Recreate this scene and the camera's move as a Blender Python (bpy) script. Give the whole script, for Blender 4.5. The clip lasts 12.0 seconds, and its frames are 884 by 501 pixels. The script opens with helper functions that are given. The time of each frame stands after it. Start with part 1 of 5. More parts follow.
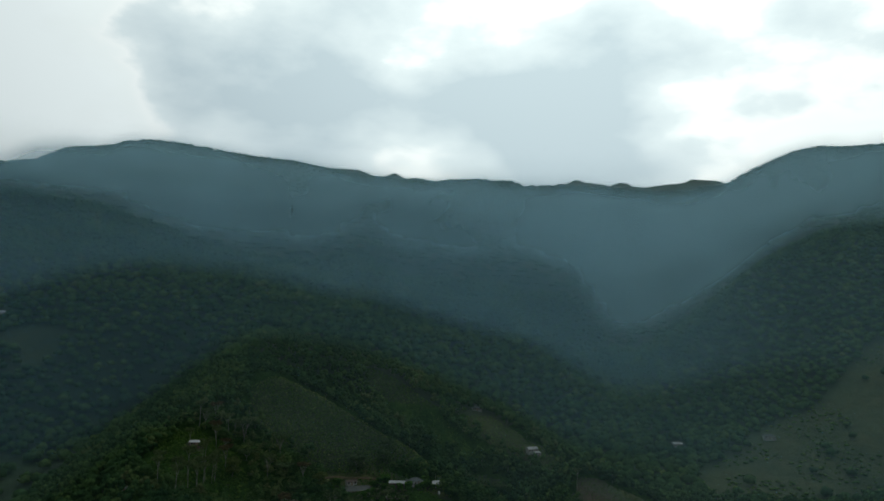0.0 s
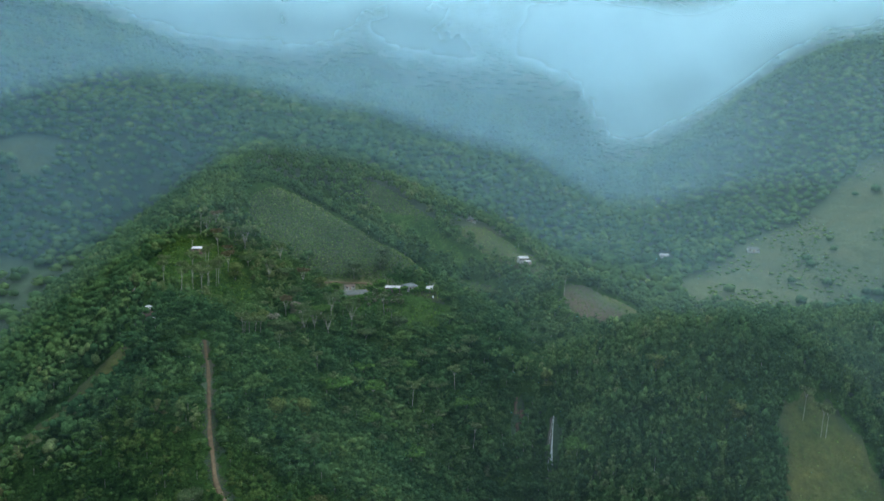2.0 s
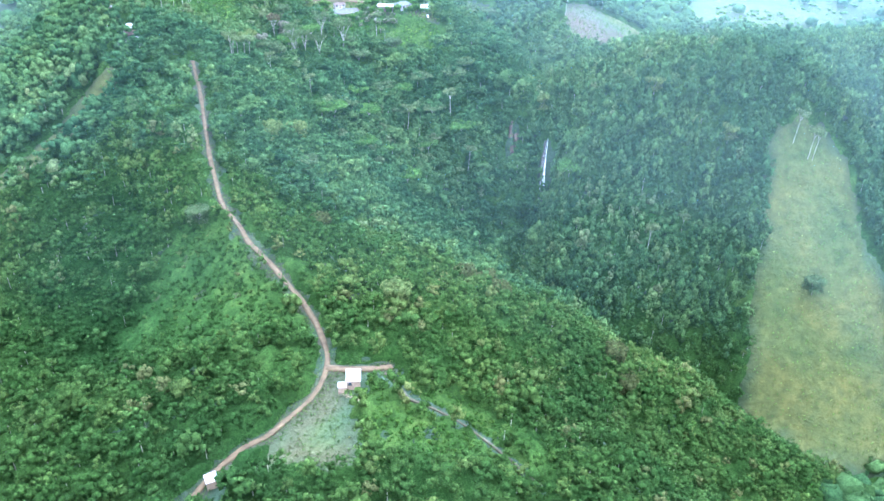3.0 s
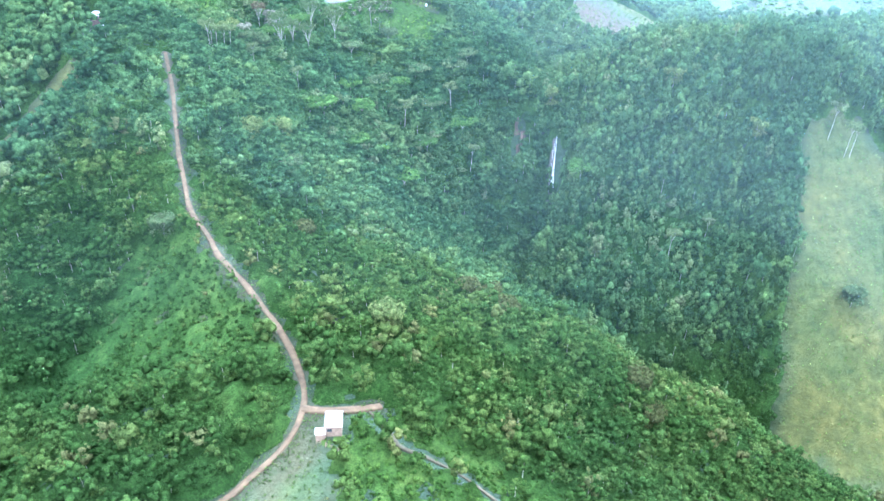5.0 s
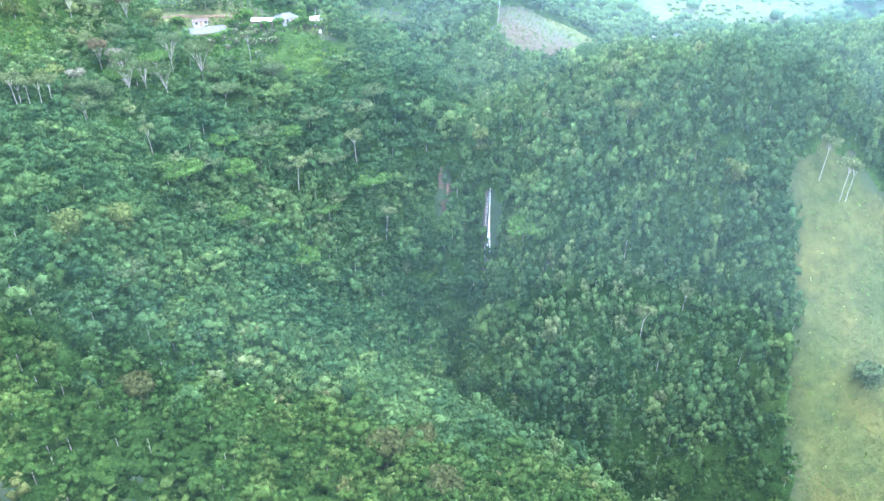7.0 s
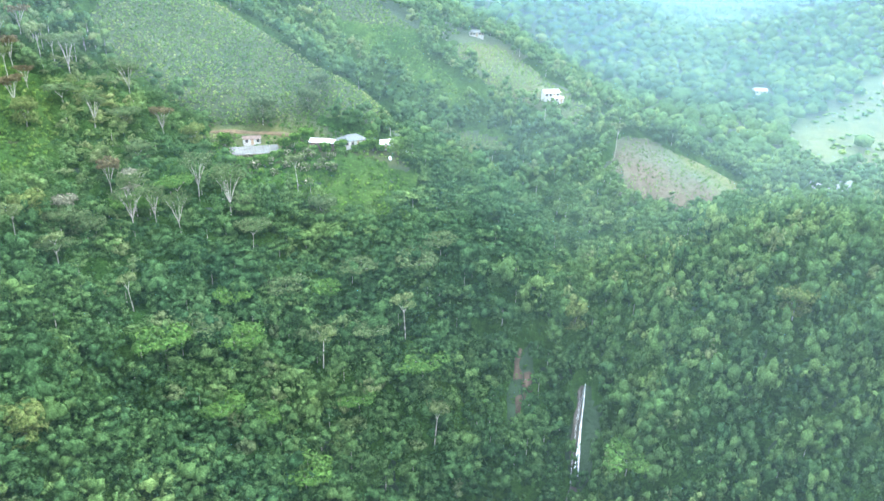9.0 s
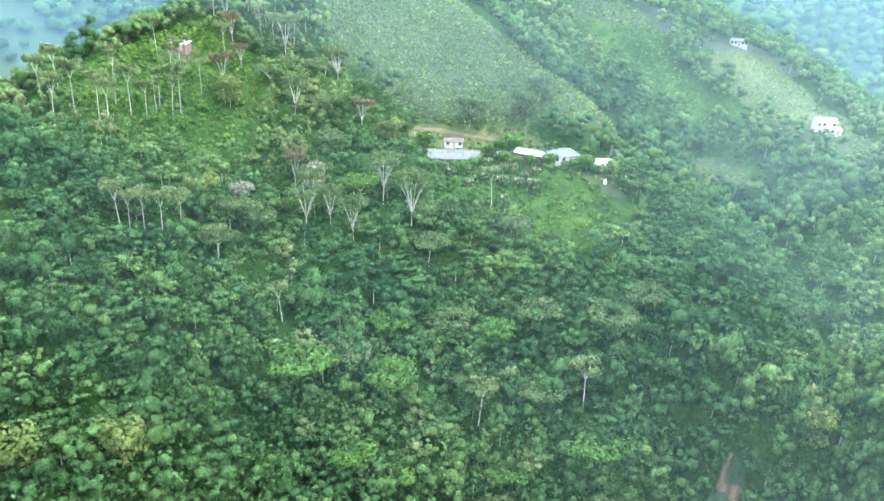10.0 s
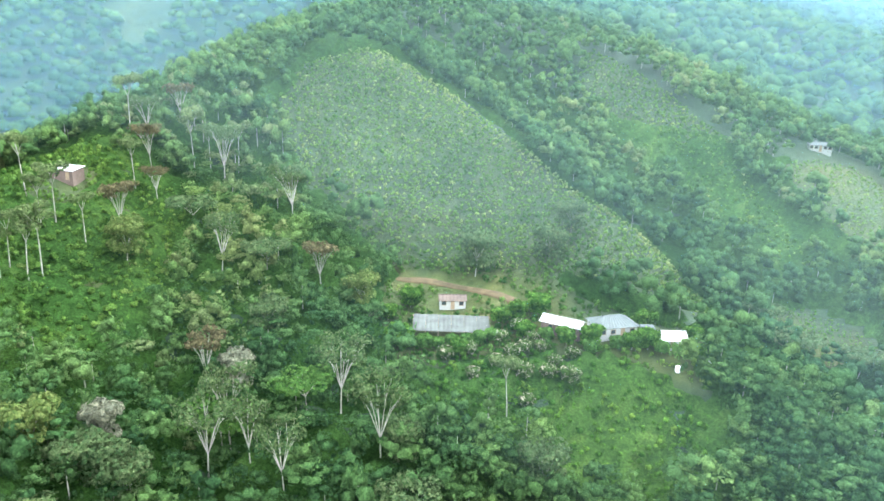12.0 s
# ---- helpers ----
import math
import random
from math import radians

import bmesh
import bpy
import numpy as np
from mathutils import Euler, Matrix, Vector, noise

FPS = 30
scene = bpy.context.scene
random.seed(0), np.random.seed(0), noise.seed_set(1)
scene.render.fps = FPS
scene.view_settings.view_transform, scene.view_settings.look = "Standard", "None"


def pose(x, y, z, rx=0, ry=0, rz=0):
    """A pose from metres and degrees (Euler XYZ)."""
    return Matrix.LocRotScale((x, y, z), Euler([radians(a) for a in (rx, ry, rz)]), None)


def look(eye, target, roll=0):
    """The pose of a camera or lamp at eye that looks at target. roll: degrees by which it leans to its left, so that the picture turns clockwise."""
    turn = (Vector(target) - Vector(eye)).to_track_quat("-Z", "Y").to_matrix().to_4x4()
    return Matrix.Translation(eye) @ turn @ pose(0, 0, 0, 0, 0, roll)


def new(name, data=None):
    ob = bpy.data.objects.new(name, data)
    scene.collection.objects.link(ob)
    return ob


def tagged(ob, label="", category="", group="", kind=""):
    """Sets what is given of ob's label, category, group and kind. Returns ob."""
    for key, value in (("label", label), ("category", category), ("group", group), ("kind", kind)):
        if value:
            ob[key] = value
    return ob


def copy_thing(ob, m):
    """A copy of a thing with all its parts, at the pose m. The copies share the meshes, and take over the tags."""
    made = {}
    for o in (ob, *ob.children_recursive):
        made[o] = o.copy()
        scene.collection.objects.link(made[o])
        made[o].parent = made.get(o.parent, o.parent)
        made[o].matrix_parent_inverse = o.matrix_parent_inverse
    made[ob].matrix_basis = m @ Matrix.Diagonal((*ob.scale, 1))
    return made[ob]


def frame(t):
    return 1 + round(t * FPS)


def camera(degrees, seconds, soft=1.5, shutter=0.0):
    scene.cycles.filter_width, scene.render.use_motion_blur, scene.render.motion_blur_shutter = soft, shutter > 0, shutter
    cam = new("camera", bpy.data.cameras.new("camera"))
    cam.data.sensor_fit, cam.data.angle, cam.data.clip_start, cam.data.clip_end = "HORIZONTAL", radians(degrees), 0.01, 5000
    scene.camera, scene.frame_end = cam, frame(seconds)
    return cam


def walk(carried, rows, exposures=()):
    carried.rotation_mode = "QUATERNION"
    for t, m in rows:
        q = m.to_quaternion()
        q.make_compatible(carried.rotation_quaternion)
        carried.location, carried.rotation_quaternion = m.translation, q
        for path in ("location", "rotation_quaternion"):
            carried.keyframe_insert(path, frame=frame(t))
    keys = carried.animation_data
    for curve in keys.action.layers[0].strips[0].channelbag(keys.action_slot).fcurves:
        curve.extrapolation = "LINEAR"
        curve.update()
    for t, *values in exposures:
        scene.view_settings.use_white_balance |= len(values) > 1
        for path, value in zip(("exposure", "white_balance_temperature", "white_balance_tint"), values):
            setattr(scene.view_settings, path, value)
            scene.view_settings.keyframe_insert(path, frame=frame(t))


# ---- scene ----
cam = camera(62.8, 12.0, 1.65)
PATH = [
    (0, (2.48, -1.331, 201.805), (2.416, 0.662, 201.954), 1.3),
    (0.5, (2.905, -1.73, 201.613), (2.84, 0.263, 201.766), 1.3),
    (1, (2.967, -1.635, 200.156), (2.904, 0.359, 200.309), 1.3),
    (1.5, (3.918, -2.65, 198.565), (3.864, -0.655, 198.457), 1.3),
    (2, (4.682, -2.817, 200.026), (4.636, -0.852, 199.671), 1.8),
    (2.5, (5.041, -3.433, 199.788), (5.01, -1.543, 199.133), 1.9),
    (3, (4.049, -2.536, 197.093), (4.048, -0.828, 196.051), 2.3),
    (4.8, (4.778, 17.361, 186.872), (4.766, 19.066, 185.828), 1.8),
    (5, (4.948, 22.397, 186.259), (4.939, 24.103, 185.215), 1.9),
    (5.5, (5.911, 38.033, 183.974), (5.903, 39.74, 182.932), 1.8),
    (6, (7.134, 54.767, 182.022), (7.131, 56.475, 180.982), 1.8),
    (6.5, (8.805, 71.449, 179.947), (8.934, 73.158, 178.915), 1.4),
    (7, (11.716, 89.804, 177.527), (11.89, 91.513, 176.502), 1.1),
    (7.2, (12.793, 96.89, 176.829), (12.975, 98.597, 175.803), 1.2),
    (8.8, (24.999, 151.852, 169.538), (25.0, 153.694, 168.759), 1.2),
    (9, (25.948, 158.504, 168.956), (25.811, 160.339, 168.173), 1.6),
    (9.5, (27.176, 175.45, 166.938), (26.793, 177.247, 166.147), 2.2),
    (10, (25.608, 192.241, 164.803), (24.892, 193.925, 163.996), 3.0),
    (10.5, (21.688, 207.818, 164.384), (20.929, 209.485, 163.579), 2.8),
    (11, (15.809, 224.65, 164.755), (15.0, 226.376, 164.152), 2.4),
    (11.5, (9.206, 240.508, 164.885), (8.4, 242.238, 164.286), 2.1),
    (12, (2.401, 256.764, 162.73), (1.597, 258.495, 162.133), 2.0),
]
EXPOSURES = [(0, -3.35, 5900, 13), (1.0, -3.35, 5900, 13), (1.5, -2.35, 5400, 11), (2.0, -0.9, 5600, 19), (2.5, 0.6, 5270, 26), (3.0, 1.4, 4900, 34), (5.5, 1.57, 4950, 35), (7.0, 1.53, 5250, 35), (9.0, 1.25, 5690, 26), (10.5, 1.42, 5600, 26), (11.0, 1.22, 5650, 24), (11.5, 1.15, 5750, 23), (12.0, 1.12, 5850, 21)]
walk(cam, [(t, look(eye, target, roll)) for t, eye, target, roll in PATH], EXPOSURES)

# ---- sky and sun ----
SUN_ELEVATION, SUN_TURN = 40.0, 10.0  # degrees; the turn is clockwise from straight ahead
world = bpy.data.worlds.new("sky")
scene.world = world
world.use_nodes = True
wn, wl = world.node_tree.nodes, world.node_tree.links
wn.clear()
w_out, w_back, w_sky = wn.new("ShaderNodeOutputWorld"), wn.new("ShaderNodeBackground"), wn.new("ShaderNodeTexSky")
w_sky.sky_type, w_sky.sun_disc = "NISHITA", False
w_sky.sun_elevation, w_sky.sun_rotation = radians(SUN_ELEVATION), radians(SUN_TURN)
w_sky.altitude, w_sky.dust_density = 1500, 3.0
w_co, w_map, w_noise, w_ramp = wn.new("ShaderNodeTexCoord"), wn.new("ShaderNodeMapping"), wn.new("ShaderNodeTexNoise"), wn.new("ShaderNodeValToRGB")
w_map.inputs["Scale"].default_value = (1.0, 1.0, 2.0)
w_map.inputs["Location"].default_value = (0.35, 0.1, 0.0)
w_map.inputs["Rotation"].default_value = (0.0, 0.0, radians(45))
w_noise.inputs["Scale"].default_value, w_noise.inputs["Detail"].default_value, w_noise.inputs["Roughness"].default_value = 2.1, 11.0, 0.5
e = w_ramp.color_ramp.elements
for k in range(3):
    e.new(0.5)
for k, (at, c) in zip(e, ((0.40, (29.2, 31.2, 28.8)), (0.47, (28.6, 30.5, 28)), (0.505, (29.6, 31, 28.4)), (0.56, (22.5, 25.2, 24)), (0.72, (16, 19, 19)))):
    k.position, k.color = at, (*c, 1)
w_mix = wn.new("ShaderNodeMix")
w_mix.data_type = "RGBA"
w_mix.inputs[0].default_value = 0.85
# clouds are brighter towards the hidden sun
w_dot, w_glow, w_mul = wn.new("ShaderNodeVectorMath"), wn.new("ShaderNodeValToRGB"), wn.new("ShaderNodeMix")
w_dot.operation = "DOT_PRODUCT"
w_dot.inputs[1].default_value = (math.sin(radians(SUN_TURN)) * math.cos(radians(SUN_ELEVATION)), math.cos(radians(SUN_TURN)) * math.cos(radians(SUN_ELEVATION)), math.sin(radians(SUN_ELEVATION)))
e = w_glow.color_ramp.elements
e[0].position, e[0].color = 0.0, (1.5, 1.56, 1.56, 1)
e[1].position, e[1].color = 1.0, (5.4, 5.3, 4.9, 1)
k = e.new(0.4)
k.color = (1.45, 1.5, 1.5, 1)
k = e.new(0.75)
k.color = (3.1, 3.1, 3.0, 1)
w_mul.data_type, w_mul.blend_type = "RGBA", "MULTIPLY"
w_mul.inputs[0].default_value = 1.0
wl.new(w_co.outputs["Generated"], w_map.inputs["Vector"])
wl.new(w_map.outputs["Vector"], w_noise.inputs["Vector"])
CLOUDS = [((-0.265, 0.913, 0.309), 9, 0.075), ((-0.084, 0.961, 0.265), 8, 0.06), ((0.074, 0.948, 0.310), 9, 0.075), ((0.291, 0.927, 0.235), 5, 0.05), ((-0.415, 0.874, 0.254), 4.5, 0.05), ((0.373, 0.883, 0.285), 3.5, 0.04), ((0.301, 0.894, 0.331), 6, -0.1), ((-0.494, 0.820, 0.288), 8, -0.07), ((0.024, 0.981, 0.194), 5, -0.08), ((0.449, 0.861, 0.238), 6, -0.07), ((-0.342, 0.876, 0.339), 2.5, -0.04), ((-0.137, 0.963, 0.230), 3, -0.04)]  # direction, half-width in degrees, thickness (gaps are negative)
w_puff = wn.new("ShaderNodeMath")
w_puff.operation = "MULTIPLY_ADD"
w_puff.inputs[1].default_value, w_puff.inputs[2].default_value = 1.7, -0.35
wl.new(w_noise.outputs["Fac"], w_puff.inputs[0])
w_thick = w_puff.outputs["Value"]
for way, wide, thick in CLOUDS:
    dot, fall, add = wn.new("ShaderNodeVectorMath"), wn.new("ShaderNodeMapRange"), wn.new("ShaderNodeMath")
    dot.operation, fall.interpolation_type, add.operation = "DOT_PRODUCT", "SMOOTHSTEP", "ADD"
    dot.inputs[1].default_value = way
    fall.inputs["From Min"].default_value, fall.inputs["From Max"].default_value = math.cos(radians(wide * 1.25)), 1.0
    fall.inputs["To Min"].default_value, fall.inputs["To Max"].default_value = 0.0, thick
    wl.new(w_co.outputs["Generated"], dot.inputs[0])
    wl.new(dot.outputs["Value"], fall.inputs["Value"])
    wl.new(fall.outputs["Result"], add.inputs[0])
    wl.new(w_thick, add.inputs[1])
    w_thick = add.outputs["Value"]
wl.new(w_thick, w_ramp.inputs["Fac"])
wl.new(w_co.outputs["Generated"], w_dot.inputs[0])
wl.new(w_dot.outputs["Value"], w_glow.inputs["Fac"])
wl.new(w_ramp.outputs["Color"], w_mul.inputs[6])
wl.new(w_glow.outputs["Color"], w_mul.inputs[7])
wl.new(w_sky.outputs["Color"], w_mix.inputs[6])
wl.new(w_mul.outputs[2], w_mix.inputs[7])
wl.new(w_mix.outputs[2], w_back.inputs["Color"])
w_back.inputs["Strength"].default_value = 0.1
wl.new(w_back.outputs["Background"], w_out.inputs["Surface"])

sun = new("sun", bpy.data.lights.new("sun", "SUN"))
sun.data.energy, sun.data.angle, sun.data.color = 0.75, radians(24), (1.0, 0.95, 0.86)
sun.matrix_world = look((300 * math.sin(radians(SUN_TURN)), 300 * math.cos(radians(SUN_TURN)), 300 * math.tan(radians(SUN_ELEVATION))), (0, 0, 0))


# ---- materials ----
def material(name, rough=0.8, spec=0.3):
    m = bpy.data.materials.new(name)
    m.use_nodes = True
    b = m.node_tree.nodes["Principled BSDF"]
    b.inputs["Roughness"].default_value, b.inputs["Specular IOR Level"].default_value = rough, spec
    return m, m.node_tree.nodes, m.node_tree.links, b


def ramp(nodes, links, source, stops):
    r = nodes.new("ShaderNodeValToRGB")
    e = r.color_ramp.elements
    while len(e) < len(stops):
        e.new(0.5)
    for k, (at, colour) in zip(e, stops):
        k.position, k.color = at, (*colour, 1)
    links.new(source, r.inputs["Fac"])
    return r.outputs["Color"]


def noise_node(nodes, links, scale, detail=5.0, rough=0.55):
    co, n = nodes.new("ShaderNodeTexCoord"), nodes.new("ShaderNodeTexNoise")
    n.inputs["Scale"].default_value, n.inputs["Detail"].default_value, n.inputs["Roughness"].default_value = scale, detail, rough
    links.new(co.outputs["Object"], n.inputs["Vector"])
    return n.outputs["Fac"]


def mixed(nodes, links, a, b, fac, blend="MIX"):
    m = nodes.new("ShaderNodeMix")
    m.data_type, m.blend_type = "RGBA", blend
    for s, v in ((6, a), (7, b), (0, fac)):
        if isinstance(v, (int, float)):
            m.inputs[s].default_value = v
        elif isinstance(v, tuple):
            m.inputs[s].default_value = (*v, 1)
        else:
            links.new(v, m.inputs[s])
    return m.outputs[2]


def attribute(nodes, name):
    a = nodes.new("ShaderNodeAttribute")
    a.attribute_name = name
    return a.outputs["Fac"]


def bumped(nodes, links, shader, height, strength, distance):
    b = nodes.new("ShaderNodeBump")
    b.inputs["Strength"].default_value, b.inputs["Distance"].default_value = strength, distance
    links.new(height, b.inputs["Height"])
    links.new(b.outputs["Normal"], shader.inputs["Normal"])


def foliage(name, stops):
    """Leaves: a tint for each plant, uneven over large patches, some light through the blade."""
    m, n, l, b = material(name, 0.9, 0.03)
    base = ramp(n, l, attribute(n, "tint"), stops)
    patch = ramp(n, l, noise_node(n, l, 0.02, 3), [(0.3, (0.78, 0.85, 0.9)), (0.7, (1.3, 1.13, 0.9))])
    colour = mixed(n, l, base, patch, 1.0, "MULTIPLY")
    grain = noise_node(n, l, 2.6, 5, 0.75)
    clumps = noise_node(n, l, 0.9, 3, 0.6)
    fine = ramp(n, l, grain, [(0.36, (0.5, 0.55, 0.52)), (0.64, (1.42, 1.38, 1.26))])
    broad = ramp(n, l, clumps, [(0.36, (0.72, 0.76, 0.76)), (0.64, (1.22, 1.2, 1.14))])
    colour = mixed(n, l, mixed(n, l, colour, fine, 1.0, "MULTIPLY"), broad, 1.0, "MULTIPLY")
    bumped(n, l, b, grain, 1.0, 0.5)
    l.new(colour, b.inputs["Base Color"])
    t = n.new("ShaderNodeBsdfTranslucent")
    l.new(colour, t.inputs["Color"])
    mix, out = n.new("ShaderNodeMixShader"), n["Material Output"]
    mix.inputs[0].default_value = 0.35
    l.new(b.outputs[0], mix.inputs[1])
    l.new(t.outputs[0], mix.inputs[2])
    l.new(mix.outputs[0], out.inputs["Surface"])
    return m


LEAF = foliage("leaves", [(0.0, (0.0285, 0.0707, 0.0312)), (0.35, (0.0467, 0.1023, 0.0396)), (0.7, (0.0675, 0.1285, 0.0467)), (0.88, (0.0857, 0.1442, 0.0539)), (1.0, (0.1039, 0.1442, 0.0671))])


def plain(name, colour, rough=0.8, vary=0.25, scale=2.0, metal=0.0):
    m, n, l, b = material(name, rough)
    lo, hi = tuple(c * (1 - vary) for c in colour), tuple(min(1, c * (1 + vary * 0.6)) for c in colour)
    f = noise_node(n, l, scale, 6)
    l.new(ramp(n, l, f, [(0.3, lo), (0.7, hi)]), b.inputs["Base Color"])
    b.inputs["Metallic"].default_value = metal
    bumped(n, l, b, f, 0.3, 0.05)
    return m


BARK = plain("pale_bark", (0.25, 0.24, 0.2), 0.9, 0.4, 0.8)
DIRT = plain("dirt_road", (0.064, 0.045, 0.021), 0.95, 0.45, 0.6)
PATH_DIRT = plain("overgrown_path", (0.04, 0.037, 0.018), 0.95, 0.4, 0.6)
WHITE = plain("white_sheet", (0.78, 0.78, 0.76), 0.5, 0.1, 0.6)


def ground_material():
    m, n, l, b = material("hillside", 0.9, 0.2)
    f = noise_node(n, l, 0.03, 9, 0.65)
    woods = ramp(n, l, f, [(0.3, (0.0128, 0.0272, 0.0144)), (0.55, (0.0208, 0.0432, 0.0208)), (0.75, (0.032, 0.06, 0.0272))])
    g = noise_node(n, l, 0.25, 8, 0.7)
    grass = ramp(n, l, g, [(0.3, (0.02, 0.034, 0.008)), (0.5, (0.041, 0.053, 0.012)), (0.72, (0.07, 0.078, 0.02))])
    dry = ramp(n, l, noise_node(n, l, 0.045, 4, 0.6), [(0.35, (0.72, 0.86, 0.8)), (0.5, (1.0, 1.0, 1.0)), (0.68, (1.3, 1.08, 1.0))])
    grass = mixed(n, l, grass, dry, 1.0, "MULTIPLY")
    bare = ramp(n, l, g, [(0.3, (0.022, 0.03, 0.012)), (0.5, (0.04, 0.03, 0.017)), (0.7, (0.03, 0.032, 0.014))])
    colour = mixed(n, l, woods, grass, attribute(n, "grass"))
    colour = mixed(n, l, colour, bare, attribute(n, "bare"))
    l.new(colour, b.inputs["Base Color"])
    bumped(n, l, b, noise_node(n, l, 0.12, 10, 0.7), 0.8, 3.0)
    return m


GROUND = ground_material()

# ---- the ground: one sheet through ridge, stream and slope lines ----
ROAD_RIDGE = [(-90, -60, 74), (-66, 20, 77), (-60, 40, 77.7), (-48, 72, 81), (-41, 92, 83.1), (-35.5, 101.4, 83.9), (-25.6, 112.7, 85), (-21.6, 127, 86.1), (-27.3, 143.1, 86.7), (-41.9, 163.5, 88.3), (-57, 183.2, 90.7),
              (-68.9, 204.4, 94.2), (-73.6, 215.2, 97.2), (-79.1, 230.2, 100.9), (-86.1, 249.8, 105.7), (-95.1, 271.4, 110.6), (-118, 275, 116), (-132, 300, 120), (-128, 335, 127), (-128, 356, 131)]
SUMMIT_RIDGE = [(-128, 356, 131), (-133, 375, 133.5), (-135, 390, 138), (-134, 410, 146), (-132, 430, 152), (-140, 460, 158), (-152, 500, 163), (-165, 565, 174), (-190, 800, 225), (-217, 1050, 286), (-265, 1350, 357), (-320, 1800, 475)]
CROP_CREST = [(-132, 430, 152), (-116, 450, 155.5), (-99, 447, 150.5), (-83.5, 444, 143), (-68, 440, 135.5), (-52.7, 434, 128), (-37.6, 428, 122.5), (-26, 428, 117), (-18, 429, 109.5), (-6, 421, 103), (6, 411, 99), (24, 395, 93)]
CROP_FOOT = [(-108, 398, 127), (-90, 396, 118), (-74, 396, 114.5), (-57, 400, 113), (-40, 402, 113), (-22, 404, 110), (-6, 402, 105)]
CROP_FACE = [(-106, 424, 139), (-76, 420, 127.5), (-46, 418, 119)]
BENCH_BACK = [(-73, 392, 109), (-57, 393, 108), (-38, 390.5, 107.3), (-22, 391, 106.8), (-10, 392, 106.2), (-2, 396, 104)]
BENCH_FRONT = [(-68, 378, 108), (-58, 373, 104.5), (-45, 377, 104.3), (-34, 379, 105), (-22, 381, 104.4), (-8, 383, 103.5), (0, 384, 101.5)]
FARM_SLOPE = [(-78, 362, 107), (-62, 352, 99), (-48, 346, 96), (-34, 360, 97.5), (-16, 364, 92.5), (0, 365, 93), (14, 374, 95)]
BRICK_SPUR = [(-128, 356, 131), (-112, 337, 118), (-97, 323, 108), (-85, 315, 104), (-70, 303, 95)]
BRICK_SLOPE = [(-118, 383, 127), (-107, 359, 118.5), (-99, 346, 112), (-89, 338, 105.5), (-77, 344, 102.5), (-71, 335, 96), (-63, 334, 97.5)]
HEAD_SLOPE = [(-88, 376, 117), (-96, 362, 115), (-82, 352, 107)]
FAR_SPUR = [(-152, 500, 163), (-100, 522, 162), (-66, 520, 155.5), (-37, 515, 142), (-14, 512, 132.5), (13, 513, 129), (32, 490, 121), (45, 449, 114), (70, 430, 107), (100, 419, 98), (123, 421, 87)]
MIDDLE_SPUR = [(-37, 515, 142), (-22, 492, 131.5), (-2, 476, 118.5), (8, 452, 106.5), (22, 443, 100.5), (34, 424, 96.5)]
SPUR_BACK = [(34, 535, 122), (58, 490, 112), (75, 455, 104)]
FIELD = [(70, 430, 107), (66, 418, 104.5), (65, 399, 100.8), (67, 377, 96.8), (78, 367, 93.5), (95, 380, 92.9), (121, 418, 88.1)]
CROP_GULLY = [(-110, 482, 146), (-70, 475, 131), (-36, 458, 115), (-14, 440, 104), (4, 424, 96.5), (14, 411, 92.5), (32, 397, 88), (42, 378, 85.5), (45, 356, 82), (49, 336, 75), (51.5, 322.5, 63)]
SPUR_GULLY = [(-90, 500, 150), (-40, 488, 126), (-14, 466, 115), (8, 440, 101), (18, 420, 95)]
FALL_FOOT = [(50, 305, 41), (42, 293, 30), (36, 279, 20), (35, 264, 15), (43, 251, 11.5), (58, 243, 8.5), (76, 233, 5), (96, 222, 1), (120, 212, -4), (145, 200, -10), (205, 170, -24), (330, 80, -50), (700, -200, -120)]
HEAD_RIM = [(-40, 309, 80), (-30, 322, 82), (-27, 334, 81), (-8, 338, 85.5), (15, 336, 83), (24, 354, 91.5), (37, 366, 88.5)]
HEAD_RIM_WEST = [(-45, 331, 91), (-32, 348, 90)]
RIM_BY_FALL = [(36, 335, 84), (44, 329, 73), (24, 325, 64.5), (12, 313, 66), (-3, 308, 65), (-20, 305, 69), (-31, 300, 74)]
HEAD_FOOT = [(-46, 292, 81), (-50, 280, 75.5), (-30, 287, 68), (-18, 291, 60), (-4, 300, 53), (12, 299, 42), (24, 299, 38), (36, 303, 45)]
WEST_SIDE = [(-65, 285, 91.5), (-54, 272, 85), (-50, 262, 82.5), (-46, 239, 80), (-41, 225, 78.5)]
WEST_WALL = [(-29, 272, 62.5), (-22, 227, 64), (-10, 271, 49.5), (-3, 256, 47.5), (4, 256, 38), (20, 243, 36), (22, 282, 26.5), (31, 268, 25.5), (33, 245, 26.5), (40, 239, 28.5)]
RIDGE_EAST = [(-67, 258, 97.5), (-60, 230, 88.5), (-53, 204, 83), (-43, 194, 81.5), (-33, 192, 80)]
NEAR_SPUR = [(-15, 129, 85.8), (-10, 138, 84.5), (4, 148, 82.5), (22, 157, 74), (39, 164, 64), (56, 169, 53.5), (75, 172, 42), (100, 170, 29), (150, 145, 10), (280, 20, -20)]
SPUR_NORTH = [(-19, 197, 75), (-11, 172, 81), (7, 186, 66.5), (18, 172, 71.5), (0, 207, 62), (48, 202, 43.5), (58, 225, 30), (70, 206, 27.5), (92, 198, 24), (98, 213, 14)]
SPUR_SOUTH = [(-7, 129, 83.3), (6, 126, 80), (22, 143, 72), (38, 149, 60), (56, 156, 49), (90, 140, 28)]
